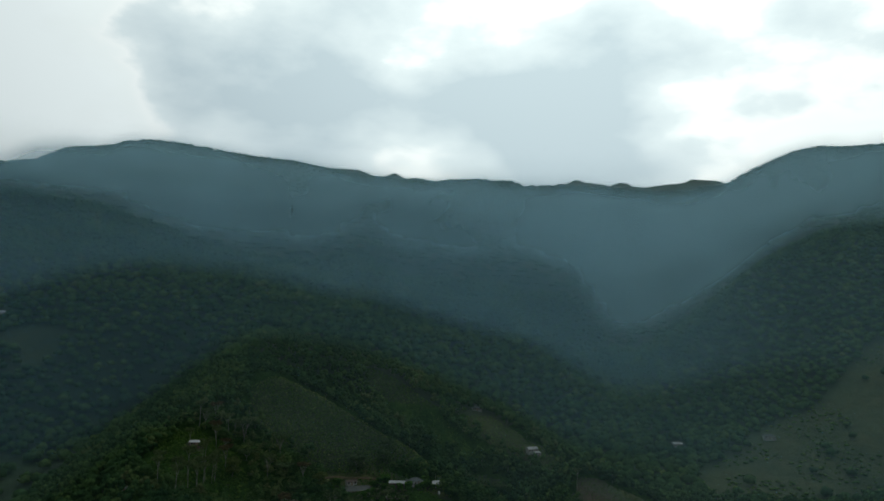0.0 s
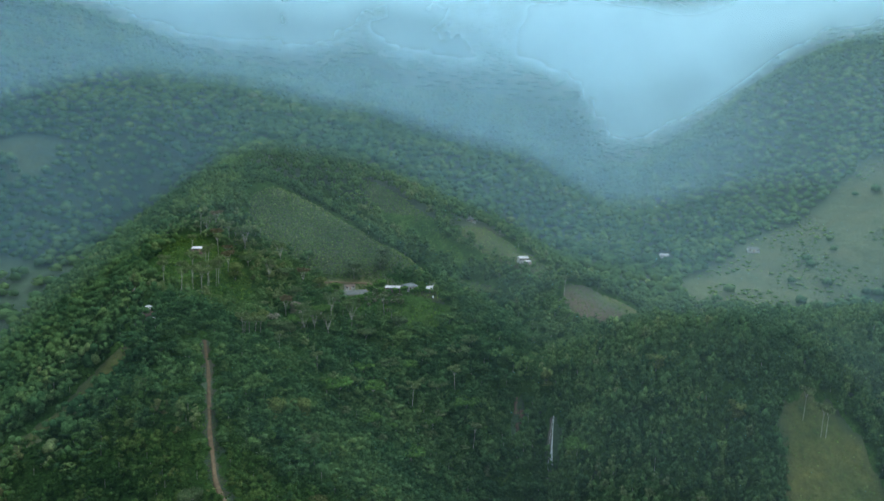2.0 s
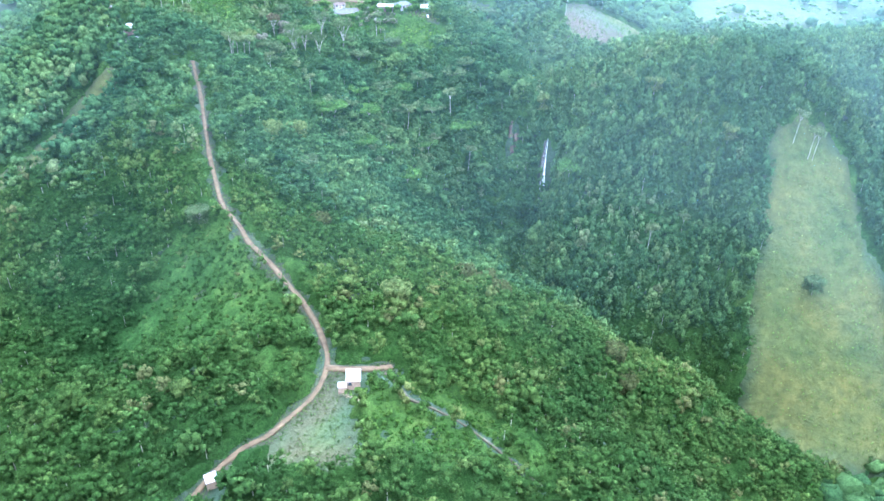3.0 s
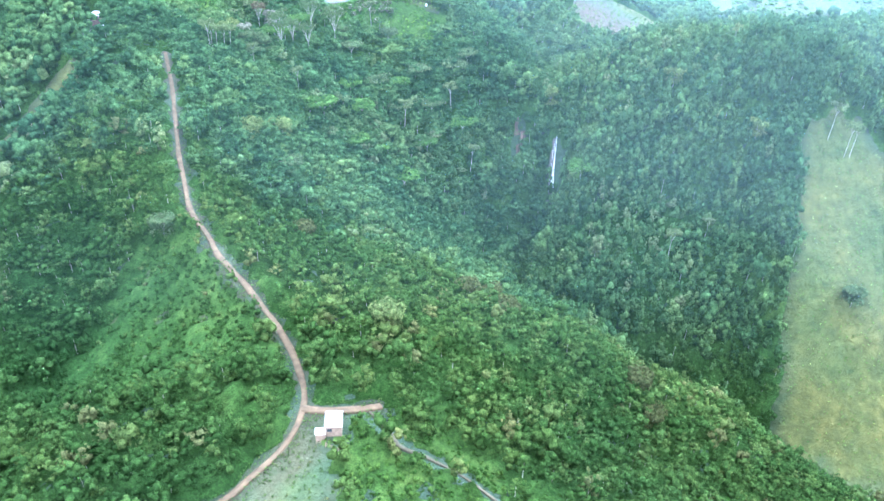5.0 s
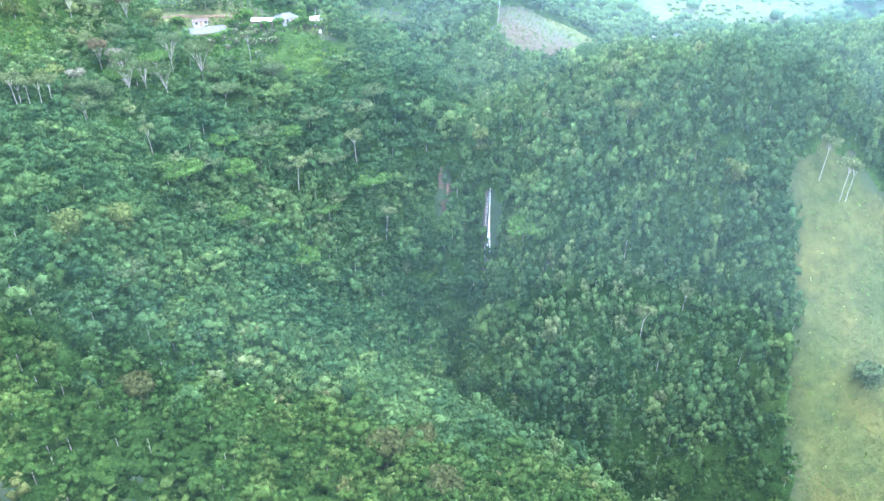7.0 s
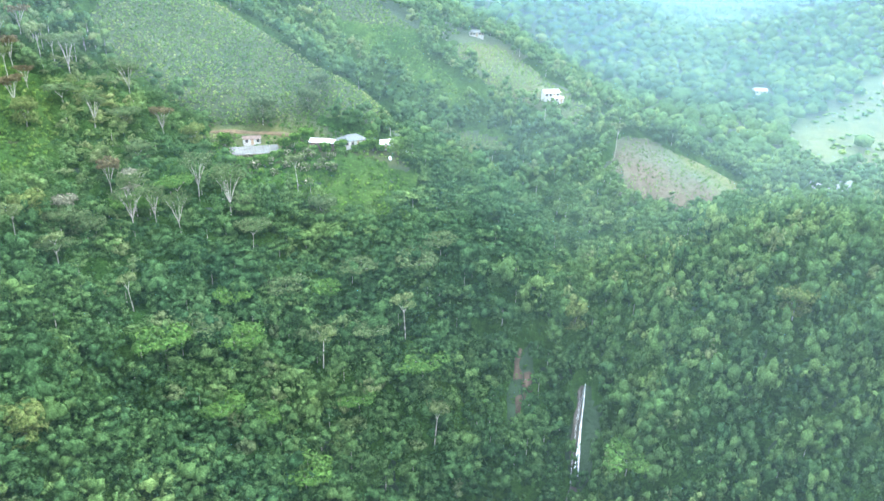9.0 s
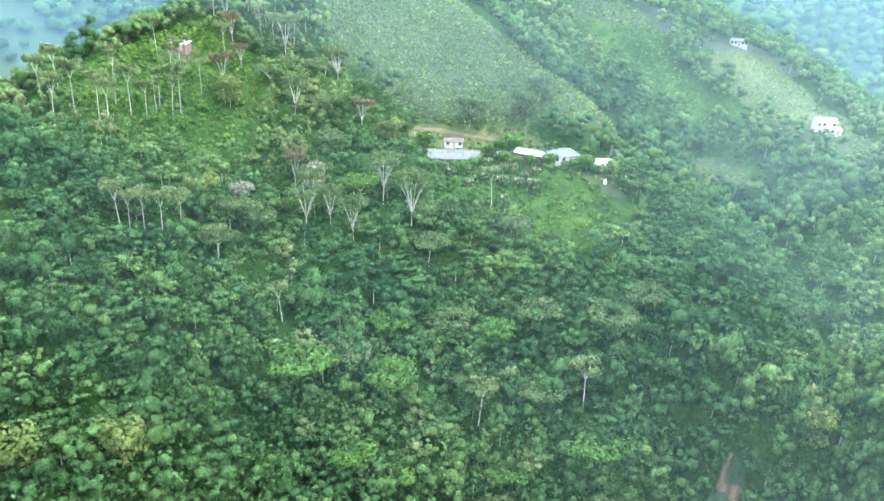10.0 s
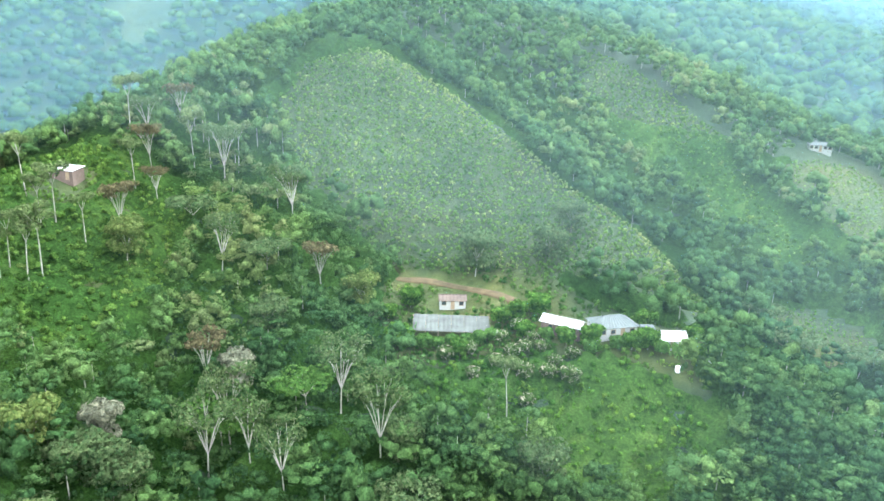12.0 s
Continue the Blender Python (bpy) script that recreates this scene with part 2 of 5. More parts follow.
TRAIL_SLOPE = [(-2, 119.8, 83), (7, 114, 81.3), (20, 106, 77.5), (27, 103, 75), (60, 95, 60), (110, 60, 35)]
CLEARING_FLOOR = [(-20, 119, 85.5), (-24, 108, 84.6), (-17, 98, 83.5), (-9, 108, 84), (-13, 121, 85.7)]
ROAD_WEST = [(-53, 160, 82), (-76, 153, 70), (-70, 183, 86), (-97, 186, 73.5), (-100, 215, 92), (-118, 261, 111)]
STRIP = [(-116, 262, 110.5), (-128, 247, 96), (-142, 231, 83.5), (-160, 215, 74.5), (-150, 180, 60)]
RIGHT_CREST = [(70, 355, 89), (80, 344, 91.5), (95, 336, 102.5), (112, 335, 104), (126, 335, 106), (141, 328, 108), (157, 322, 106), (185, 330, 106), (240, 345, 110), (320, 350, 115), (450, 360, 130), (900, 300, 260)]
RIGHT_FACE = [(60, 335, 83), (63, 294, 60), (69, 304, 70), (67, 281, 45), (58, 262, 28), (58, 250, 24), (86, 252, 33.5), (88, 241, 23), (103, 231, 15.5), (107, 245, 30), (111, 249, 37.5)]
RIGHT_UPPER = [(92, 264, 41.5), (91, 281, 61), (93, 299, 80.5), (94, 313, 92), (99, 326, 101.5), (120, 317, 104.5), (114, 288, 77.5), (112, 267, 52)]
RIGHT_END = [(124, 235, 21.5), (124, 248, 39.5), (128, 269, 67), (133, 295, 92.5), (136, 310, 107)]
GRASS_RIB = [(128, 222, 16), (137, 234, 32), (141, 247, 44), (140, 262, 58), (140, 275, 73), (149, 287, 88), (156, 305, 104)]
RIGHT_SIDE = [(245, 310, 75), (215, 245, 25), (185, 212, 0), (145, 200, -7)]
LEFT_VALLEY = [(-420, -100, -20), (-270, 80, 5), (-245, 200, 28), (-250, 330, 58), (-270, 450, 85), (-240, 560, 120)]
LEFT_HILL = [(-700, 100, 200), (-520, 260, 160), (-450, 420, 160), (-361, 529, 134), (-425, 700, 240), (-640, 900, 335), (-1235, 2000, 572)]
LEFT_SPUR = [(-425, 700, 240), (-320, 650, 208), (-292, 620, 193), (-230, 565, 140)]
SADDLE = [(60, 600, 100), (110, 470, 84), (140, 430, 87), (200, 440, 82), (330, 440, 60)]
BACK_HOLLOW = [(100, 372, 88), (118, 385, 85), (145, 400, 86), (200, 400, 90)]
PASTURE_RIDGE = [(190, 540, 84), (252, 573, 92), (340, 585, 108), (480, 610, 150), (700, 660, 230), (1100, 700, 380)]
VALLEY = [(110, 470, 84), (120, 560, 92), (170, 800, 115), (230, 1200, 180), (330, 1800, 330), (500, 2150, 450)]
FAR_LEFT_RIDGE = [(-217, 1050, 286), (-111, 1000, 259), (-46, 960, 239), (7, 900, 209), (82, 800, 160), (102, 720, 132)]
BIG_LEFT_RIDGE = [(-614, 2050, 605), (-473, 1950, 549), (-320, 1800, 475), (-162, 1650, 428), (-66, 1550, 391), (19, 1450, 346), (81, 1350, 314), (134, 1250, 279), (168, 1150, 258), (170, 1000, 210)]
BIG_RIGHT_RIDGE = [(1360, 1500, 560), (900, 1250, 460), (627, 1100, 352), (481, 1000, 308), (377, 900, 262), (270, 780, 150)]
SKYLINE = [(-2600, 1500, 660), (-1393, 2000, 563), (-1328, 2000, 583), (-1233, 2000, 627), (-1135, 2000, 637), (-1021, 2000, 629), (-957, 2000, 649), (-860, 2000, 649), (-778, 2000, 634), (-681, 2000, 621), (-614, 2050, 605), (-528, 2100, 615), (-454, 2150, 612), (-332, 2250, 603), (-266, 2300, 610), (-160, 2350, 598), (-50, 2400, 622), (63, 2400, 626), (139, 2400, 603), (289, 2400, 591), (382, 2400, 600), (513, 2400, 583), (680, 2400, 579), (811, 2350, 595), (882, 2300, 639), (950, 2250, 675), (1014, 2200, 697), (1098, 2200, 709), (1165, 2200, 701), (1263, 2200, 718), (1384, 2200, 732), (2600, 1700, 740)]
BEHIND = [(-1500, -700, 420), (-400, -500, 180), (200, -450, 60), (900, -600, 250), (1800, -200, 500)]
OUTER = [(-3800, -3800, 500), (3800, -3800, 500), (3800, 4000, 600), (-3800, 4000, 600)]
LINES = [ROAD_RIDGE, SUMMIT_RIDGE, CROP_CREST, CROP_FOOT, CROP_FACE, BENCH_BACK, BENCH_FRONT, FARM_SLOPE, BRICK_SPUR, BRICK_SLOPE, HEAD_SLOPE, FAR_SPUR, MIDDLE_SPUR, SPUR_BACK, FIELD, CROP_GULLY, SPUR_GULLY, FALL_FOOT,
         HEAD_RIM, HEAD_RIM_WEST, HEAD_FOOT, WEST_SIDE, RIDGE_EAST, NEAR_SPUR, SPUR_SOUTH, TRAIL_SLOPE, CLEARING_FLOOR, STRIP, RIGHT_CREST, RIGHT_END, GRASS_RIB, RIGHT_SIDE, LEFT_VALLEY, LEFT_HILL, LEFT_SPUR,
         SADDLE, BACK_HOLLOW, PASTURE_RIDGE, VALLEY, FAR_LEFT_RIDGE, BIG_LEFT_RIDGE, BIG_RIGHT_RIDGE, SKYLINE, BEHIND]
SPOTS = [WEST_WALL, SPUR_NORTH, ROAD_WEST, RIM_BY_FALL, RIGHT_FACE, RIGHT_UPPER, OUTER]  # heights at single places


def line_distance(x, y, line):
    best = np.full(np.shape(x), 1e9)
    for (ax, ay), (bx, by) in zip(line, line[1:]):
        ux, uy = bx - ax, by - ay
        s = np.clip(((x - ax) * ux + (y - ay) * uy) / (ux * ux + uy * uy), 0, 1)
        best = np.minimum(best, np.hypot(x - ax - s * ux, y - ay - s * uy))
    return best


def line_samples():
    """Places along the lines, close together near the farm and wide apart on the far mountains."""
    out = [p for line in SPOTS for p in line]
    for line in LINES:
        for (ax, ay, az), (bx, by, bz) in zip(line, line[1:]):
            far = max(0.0, math.hypot((ax + bx) / 2 - 20, (ay + by) / 2 - 270) - 250)
            n = max(1, round(math.hypot(bx - ax, by - ay) / (13 + 0.09 * far)))
            out += [(ax + (bx - ax) * k / n, ay + (by - ay) * k / n, az + (bz - az) * k / n) for k in range(n)]
        out.append(line[-1])
    kept = []
    for p in out:
        if all((p[0] - q[0]) ** 2 + (p[1] - q[1]) ** 2 > 9 for q in kept):
            kept.append(p)
    return np.array(kept, float)


def spread_weights(at):
    """Weights that carry the heights of the lines smoothly over the land between them."""
    d = np.sqrt(((at[:, None, :2] - at[None, :, :2]) ** 2).sum(2) + 9.0)
    n = len(at)
    m = np.zeros((n + 1, n + 1))
    m[:n, :n], m[:n, n], m[n, :n] = 1.2 * np.eye(n) - d, 1, 1
    return np.linalg.solve(m, np.append(at[:, 2], 0.0))


SAMPLES = line_samples()
WEIGHTS = spread_weights(SAMPLES)


def ground_height(x, y):
    """Height of the bare ground over the plan."""
    x, y = np.asarray(x, float), np.asarray(y, float)
    fx, fy = x.ravel(), y.ravel()
    out = np.empty(fx.size)
    for k in range(0, fx.size, 20000):
        d = np.sqrt((fx[k:k + 20000, None] - SAMPLES[None, :, 0]) ** 2 + (fy[k:k + 20000, None] - SAMPLES[None, :, 1]) ** 2 + 9.0)
        out[k:k + 20000] = WEIGHTS[-1] - d @ WEIGHTS[:-1]
    return out.reshape(x.shape)


def rough_noise(x, y, size, seed):
    """Smooth value noise between -1 and 1."""
    u, v = np.asarray(x, float) / size, np.asarray(y, float) / size
    iu, iv = np.floor(u).astype(np.int64), np.floor(v).astype(np.int64)
    fu, fv = u - iu, v - iv
    fu, fv = fu * fu * (3 - 2 * fu), fv * fv * (3 - 2 * fv)

    def rnd(a, b):
        h = (a * 374761393 + b * 668265263 + seed * 1274126177) & 0xFFFFFFFF
        h = ((h ^ (h >> 13)) * 1274126177) & 0xFFFFFFFF
        return ((h ^ (h >> 16)) & 0xFFFF) / 32767.5 - 1

    return (rnd(iu, iv) * (1 - fu) + rnd(iu + 1, iv) * fu) * (1 - fv) + (rnd(iu, iv + 1) * (1 - fu) + rnd(iu + 1, iv + 1) * fu) * fv


SKY_PLAN = [p[:2] for p in SKYLINE]
RIDGE_PLAN = [p[:2] for p in BIG_LEFT_RIDGE]
EAST_PLAN = [p[:2] for p in BIG_RIGHT_RIDGE]
STREAM = [p[:2] for p in FALL_FOOT[1:]]


def land(x, y):
    """The ground with its relief: small near the road, gullied on the far mountains."""
    x, y = np.asarray(x, float), np.asarray(y, float)
    far = np.clip((np.hypot(x, y) - 520) / 900, 0, 1)
    near = rough_noise(x, y, 21, 3) * 0.9 + rough_noise(x, y, 9, 4) * 0.5
    gullies = (0.3 - np.abs(rough_noise(x, y, 260, 5))) * 60 + (0.3 - np.abs(rough_noise(x, y, 110, 6))) * 34 + rough_noise(x, y, 45, 7) * 8 - 6
    crest = np.minimum(np.minimum(line_distance(x, y, SKY_PLAN), line_distance(x, y, RIDGE_PLAN)), line_distance(x, y, EAST_PLAN))
    slot = 8 * np.exp(-(line_distance(x, y, STREAM[:8]) / 4.5) ** 2)
    return ground_height(x, y) - slot + near * (1 - far) + gullies * far * np.clip(crest / 260, 0.06, 1)


def spaced(lo, hi, step, limit, growth=1.052):
    a = list(np.arange(lo, hi + step / 2, step))
    s = step
    while a[-1] < limit:
        s *= growth
        a.append(a[-1] + s)
    s, b = step, [lo]
    while b[-1] > -limit:
        s *= growth
        b.append(b[-1] - s)
    return np.array(b[:0:-1] + a)


def inside(x, y, corners, soft=0.0):
    """How far a place lies inside an outline in the plan: 0 outside, 1 inside."""
    x, y = np.asarray(x, float), np.asarray(y, float)
    odd, best = np.zeros(x.shape, bool), np.full(x.shape, 1e9)
    for (ax, ay), (bx, by) in zip(corners, corners[1:] + corners[:1]):
        cross = ((ay > y) != (by > y)) & (x < (bx - ax) * (y - ay) / (by - ay + 1e-9) + ax)
        odd ^= cross
        ux, uy = bx - ax, by - ay
        s = np.clip(((x - ax) * ux + (y - ay) * uy) / (ux * ux + uy * uy + 1e-9), 0, 1)
        best = np.minimum(best, np.hypot(x - ax - s * ux, y - ay - s * uy))
    signed = np.where(odd, best, -best)
    return np.clip(signed / max(soft, 1e-6) + 0.5, 0, 1)


ROAD = [(-66, 20), (-60, 40), (-48, 72), (-41, 92), (-35.5, 101.4), (-30.2, 105.7), (-25.6, 112.7), (-22.6, 119.4), (-21.6, 127), (-23.8, 135.1), (-27.3, 143.1), (-33.4, 152.3), (-41.9, 163.5), (-50.6, 173.1),
        (-57, 183.2), (-64, 192.8), (-68.9, 204.4), (-73.6, 215.2), (-79.1, 230.2), (-86.1, 249.8), (-95.1, 271.4)]
BRANCH = [(-21.6, 125.5), (-16.9, 125.2), (-11.5, 126.6), (-6.7, 129.4)]
TRAIL = [(-8.7, 127.1), (-4.6, 122.5), (-2, 118.6), (3.5, 117.2), (9, 115.6), (14, 112.6), (20, 108), (27, 103)]
GRASS_FACE = [(146, 290), (140, 284), (133, 262), (129.5, 247), (127, 230), (127, 206), (140, 194), (190, 190), (188, 250), (181, 264), (172, 278), (165, 289)]
BARE_FIELD = [(66, 418), (65, 399), (67, 377), (78, 367), (95, 380), (121, 418), (100, 420), (82, 428)]
FIELD_GRASS = [(84, 426), (100, 421), (122, 420), (114, 404), (100, 396), (88, 408)]
GRASS_STRIP = [(-119, 264), (-121, 246), (-132, 239), (-147, 222), (-162, 210), (-158, 228), (-145, 237), (-133, 257), (-124, 267)]
CLEARING = [(-20.4, 123.5), (-16.7, 121), (-15, 116), (-12.5, 111.5), (-11.2, 98), (-30, 98), (-27.2, 104.8), (-24.2, 114), (-22.2, 119.5)]
HILL_CROP = [(-117, 446), (-123, 432), (-122, 420), (-117, 408), (-106, 401), (-95, 397), (-84, 393), (-66, 394), (-52, 398), (-39, 398), (-28, 402), (-16, 410), (0, 408), (20, 396), (8, 412), (-8, 424), (-18, 431), (-28, 431), (-38, 431), (-52.5, 436), (-67.5, 442), (-83, 446), (-99, 449.5), (-110, 452)]
PALE_SLOPE = [(-140, 375), (-146, 345), (-134, 315), (-110, 312), (-96, 330), (-98, 352), (-112, 372)]
LEFT_PASTURE = [(-385, 592), (-345, 560), (-325, 580), (-350, 605)]
RIGHT_PASTURE = [(160, 462), (172, 540), (250, 620), (310, 650), (400, 720), (440, 720), (330, 540), (240, 500)]
LEFT_SCRUB = [(-72, 193), (-63, 184), (-50, 168), (-29, 143), (-35, 141), (-51, 138), (-72, 138), (-86, 145), (-83, 161), (-77, 175)]
COFFEE = [(-33, 377), (-23, 379.5), (-14, 382), (-8, 380.7), (-1, 376), (2, 366), (-4, 360), (-15, 358), (-26, 356), (-33, 359), (-45, 354), (-50, 361), (-52, 368), (-42, 373)]
HUT_SCRUB = [(-12.8, 119), (-9.5, 123.5), (-6, 120.5), (-3.8, 117), (3, 115.4), (9, 113.6), (14, 108), (8, 100), (-10, 98), (-11.5, 111.9)]
TRAIL_SCRUB = [(-5.1, 128), (1.1, 129), (8, 125), (16, 120), (24, 112), (28, 106), (22, 109.5), (14, 114.8), (9, 117.4), (3, 119), (-2, 121)]
SPUR_CROP = [(-66, 524), (-37, 518), (-14, 500), (-3, 481), (9, 462), (15, 450), (8, 447), (-8, 457), (-28, 477), (-48, 492), (-66, 504)]
FALL = [(53.4, 322), (52.4, 304), (48.3, 304), (49.6, 321)]
SCAR_PATCH = [(33.0, 325.5), (37.8, 325.5), (38.2, 316), (34.0, 316)]
FAR_SLOPE = [(-120, 560), (-60, 500), (0, 470), (30, 440), (70, 425), (60, 470), (20, 530), (-80, 580)]
LEFT_LIGHT = [(-150, 300), (-92, 300), (-74, 335), (-80, 372), (-110, 396), (-145, 396)]
SIDE_GREEN = [(5, 433), (13.5, 441), (23, 438), (30, 426), (22, 421), (13, 422)]
SPUR_PASTURE = [(2, 494), (17, 466), (30, 452), (44, 446), (61, 427), (66, 433), (50, 462), (40, 484), (24, 508), (10, 504)]
BENCH = [(-73, 393), (-66, 376), (-54, 366), (-38, 372), (-34, 377), (-24, 379), (-4, 383), (-2, 399), (-34, 397), (-56, 399)]


def grid_mesh(name, xs, ys):
    gx, gy = np.meshgrid(xs, ys)
    gz = land(gx, gy)
    co = np.stack([gx.ravel(), gy.ravel(), gz.ravel()], 1)
    nx, ny = len(xs), len(ys)
    i = (np.arange(ny - 1)[:, None] * nx + np.arange(nx - 1)[None]).ravel()
    return soup(name, co, np.stack([i, i + 1, i + nx + 1, i + nx], 1)), gx.ravel(), gy.ravel()


def soup(name, co, quads):
    """A mesh from arrays of places and four-sided faces."""
    me = bpy.data.meshes.new(name)
    me.vertices.add(len(co))
    me.vertices.foreach_set("co", np.ascontiguousarray(co, np.float32).ravel())
    me.loops.add(quads.size)
    me.loops.foreach_set("vertex_index", np.ascontiguousarray(quads, np.int32).ravel())
    me.polygons.add(len(quads))
    me.polygons.foreach_set("loop_start", np.arange(0, quads.size, quads.shape[1], dtype=np.int32))
    me.update(calc_edges=True)
    return me


def add_values(me, name, values):
    me.attributes.new(name, "FLOAT", "POINT").data.foreach_set("value", np.ascontiguousarray(values, np.float32))


XS, YS = spaced(-330, 330, 3.4, 4300), spaced(40, 600, 3.4, 4300)
ground_me, GX, GY = grid_mesh("ground", XS, YS)
wave = rough_noise(GX, GY, 14, 11) * 5 + rough_noise(GX, GY, 5, 12) * 2
grass = np.maximum.reduce([inside(GX + wave, GY + wave, a, 8) for a in (GRASS_FACE, GRASS_STRIP, BENCH, SIDE_GREEN, FIELD_GRASS)] + [0.6 * inside(GX + wave, GY + wave, CLEARING, 8), 0.3 * inside(GX + wave, GY, HILL_CROP, 10), 0.6 * inside(GX + wave, GY, PALE_SLOPE, 10), 0.5 * inside(GX + wave, GY, LEFT_SCRUB, 8), 0.25 * inside(GX + wave, GY, SPUR_CROP, 8)])
far_grass = np.maximum.reduce([inside(GX + 3 * wave, GY + 3 * wave, a, 30) for a in (LEFT_PASTURE, RIGHT_PASTURE, SPUR_PASTURE)])
add_values(ground_me, "grass", np.maximum(np.maximum(grass, 0.5 * far_grass), 0.65 * inside(GX + wave, GY + wave, SPUR_PASTURE, 10)))
add_values(ground_me, "bare", np.maximum(inside(GX + wave, GY + wave, BARE_FIELD, 8) * np.clip(0.85 + 0.5 * rough_noise(GX, GY, 11, 15), 0.35, 1) * (1 - inside(GX, GY, FIELD_GRASS, 8)), np.maximum(0.55 * inside(GX + wave, GY - wave, CLEARING, 6) * (rough_noise(GX, GY, 6, 14) > -0.2), 0.8 * np.clip(1 - line_distance(GX, GY, ROAD + BRANCH[::-1]) / 2, 0, 1))))
HEIGHTS = land(*np.meshgrid(XS, YS))


def on_ground(x, y):
    """Height of the ground sheet itself, between its corners."""
    i, j = np.clip(np.searchsorted(XS, x) - 1, 0, len(XS) - 2), np.clip(np.searchsorted(YS, y) - 1, 0, len(YS) - 2)
    u, v = (x - XS[i]) / (XS[i + 1] - XS[i]), (y - YS[j]) / (YS[j + 1] - YS[j])
    return (HEIGHTS[j, i] * (1 - u) + HEIGHTS[j, i + 1] * u) * (1 - v) + (HEIGHTS[j + 1, i] * (1 - u) + HEIGHTS[j + 1, i + 1] * u) * v


ground_me.polygons.foreach_set("use_smooth", np.ones(len(ground_me.polygons), bool))
ground_me.materials.append(GROUND)
ground = tagged(new("ground", ground_me), "green forested mountain ground with ridges, gullies and grassy slopes", "ground", kind="structure")


# ---- roads ----
def smooth_line(line, steps=6):
    out = []
    p = [line[0]] + list(line) + [line[-1]]
    for a, b, c, d in zip(p, p[1:], p[2:], p[3:]):
        for k in range(steps):
            t = k / steps
            out.append(tuple(0.5 * (2 * b[i] + (c[i] - a[i]) * t + (2 * a[i] - 5 * b[i] + 4 * c[i] - d[i]) * t * t + (3 * b[i] - a[i] - 3 * c[i] + d[i]) * t ** 3) for i in (0, 1)))
    return out + [line[-1]]


def strip(name, line, width, lift, mat, seed):
    pts = np.array(smooth_line(line))
    along = np.gradient(pts, axis=0)
    side = np.stack([along[:, 1], -along[:, 0]], 1) / np.hypot(*along.T)[:, None]
    rows = []
    for k, s in enumerate((-1, -0.5, 0, 0.5, 1)):
        wob = 1 + 0.4 * rough_noise(pts[:, 0] + 50 * s, pts[:, 1], 6, seed)
        q = pts + side * (s * width / 2 * wob)[:, None] if np.ndim(wob) else pts
        z = ground_height(q[:, 0], q[:, 1])
        rows.append(np.column_stack([q, z]))
    mid = land(pts[:, 0], pts[:, 1])
    for k, r in enumerate(rows):
        r[:, 2] = np.maximum(land(r[:, 0], r[:, 1]), mid - 0.3) + lift + (0.0, -0.06, 0.05, -0.06, 0.0)[k]
    edge = [rows[0].copy(), *rows, rows[-1].copy()]
    edge[0][:, 2] -= 1.2
    edge[-1][:, 2] -= 1.2
    co = np.stack(edge, 1).reshape(-1, 3)
    n, m = len(pts), 7
    i = (np.arange(n - 1)[:, None] * m + np.arange(m - 1)[None]).ravel()
    me = soup(name, co, np.stack([i, i + 1, i + m + 1, i + m], 1))
    me.materials.append(mat)
    return new(name, me)


tagged(strip("road", ROAD, 1.25, 0.35, DIRT, 31), "narrow reddish dirt road along the ridge", "road", kind="structure")
tagged(strip("road", BRANCH, 1.3, 0.42, DIRT, 32), "short dirt branch road beside a hut", "road", kind="structure")
tagged(strip("footpath", TRAIL, 0.75, 0.35, PATH_DIRT, 33), "thin worn footpath down the grassy slope", "path", kind="structure")

# ---- woods ----
rng = np.random.default_rng(5)


def dome(cx, cy, cz, r, flat):
    """A closed leafy lump: two uneven bands of faces and a cap; rows of place and rounded normal."""
    rings = []
    for h, w in ((-0.45, 0.86), (0.42, 0.84), (0.97, 0.06)):
        turn, ring = rng.uniform(0, 1.2), []
        for k in range(4):
            a = (k + rng.uniform(-0.22, 0.22)) * math.pi / 2 + turn
            off = np.array([w * math.cos(a), w * math.sin(a), h * flat]) * rng.uniform(0.8, 1.22)
            at = np.array([cx, cy, cz]) + r * off
            nrm = off * np.array([1, 1, 1 / max(flat, 0.45)])
            nrm = nrm / (np.linalg.norm(nrm) + 1e-6) + 0.55 * at + np.array([0, 0, 0.1])
            ring.append(np.concatenate([at, nrm / np.linalg.norm(nrm)]))
        rings.append(ring)
    return [[p[k], p[(k + 1) % 4], q[(k + 1) % 4], q[k]] for p, q in zip(rings, rings[1:]) for k in range(4)]


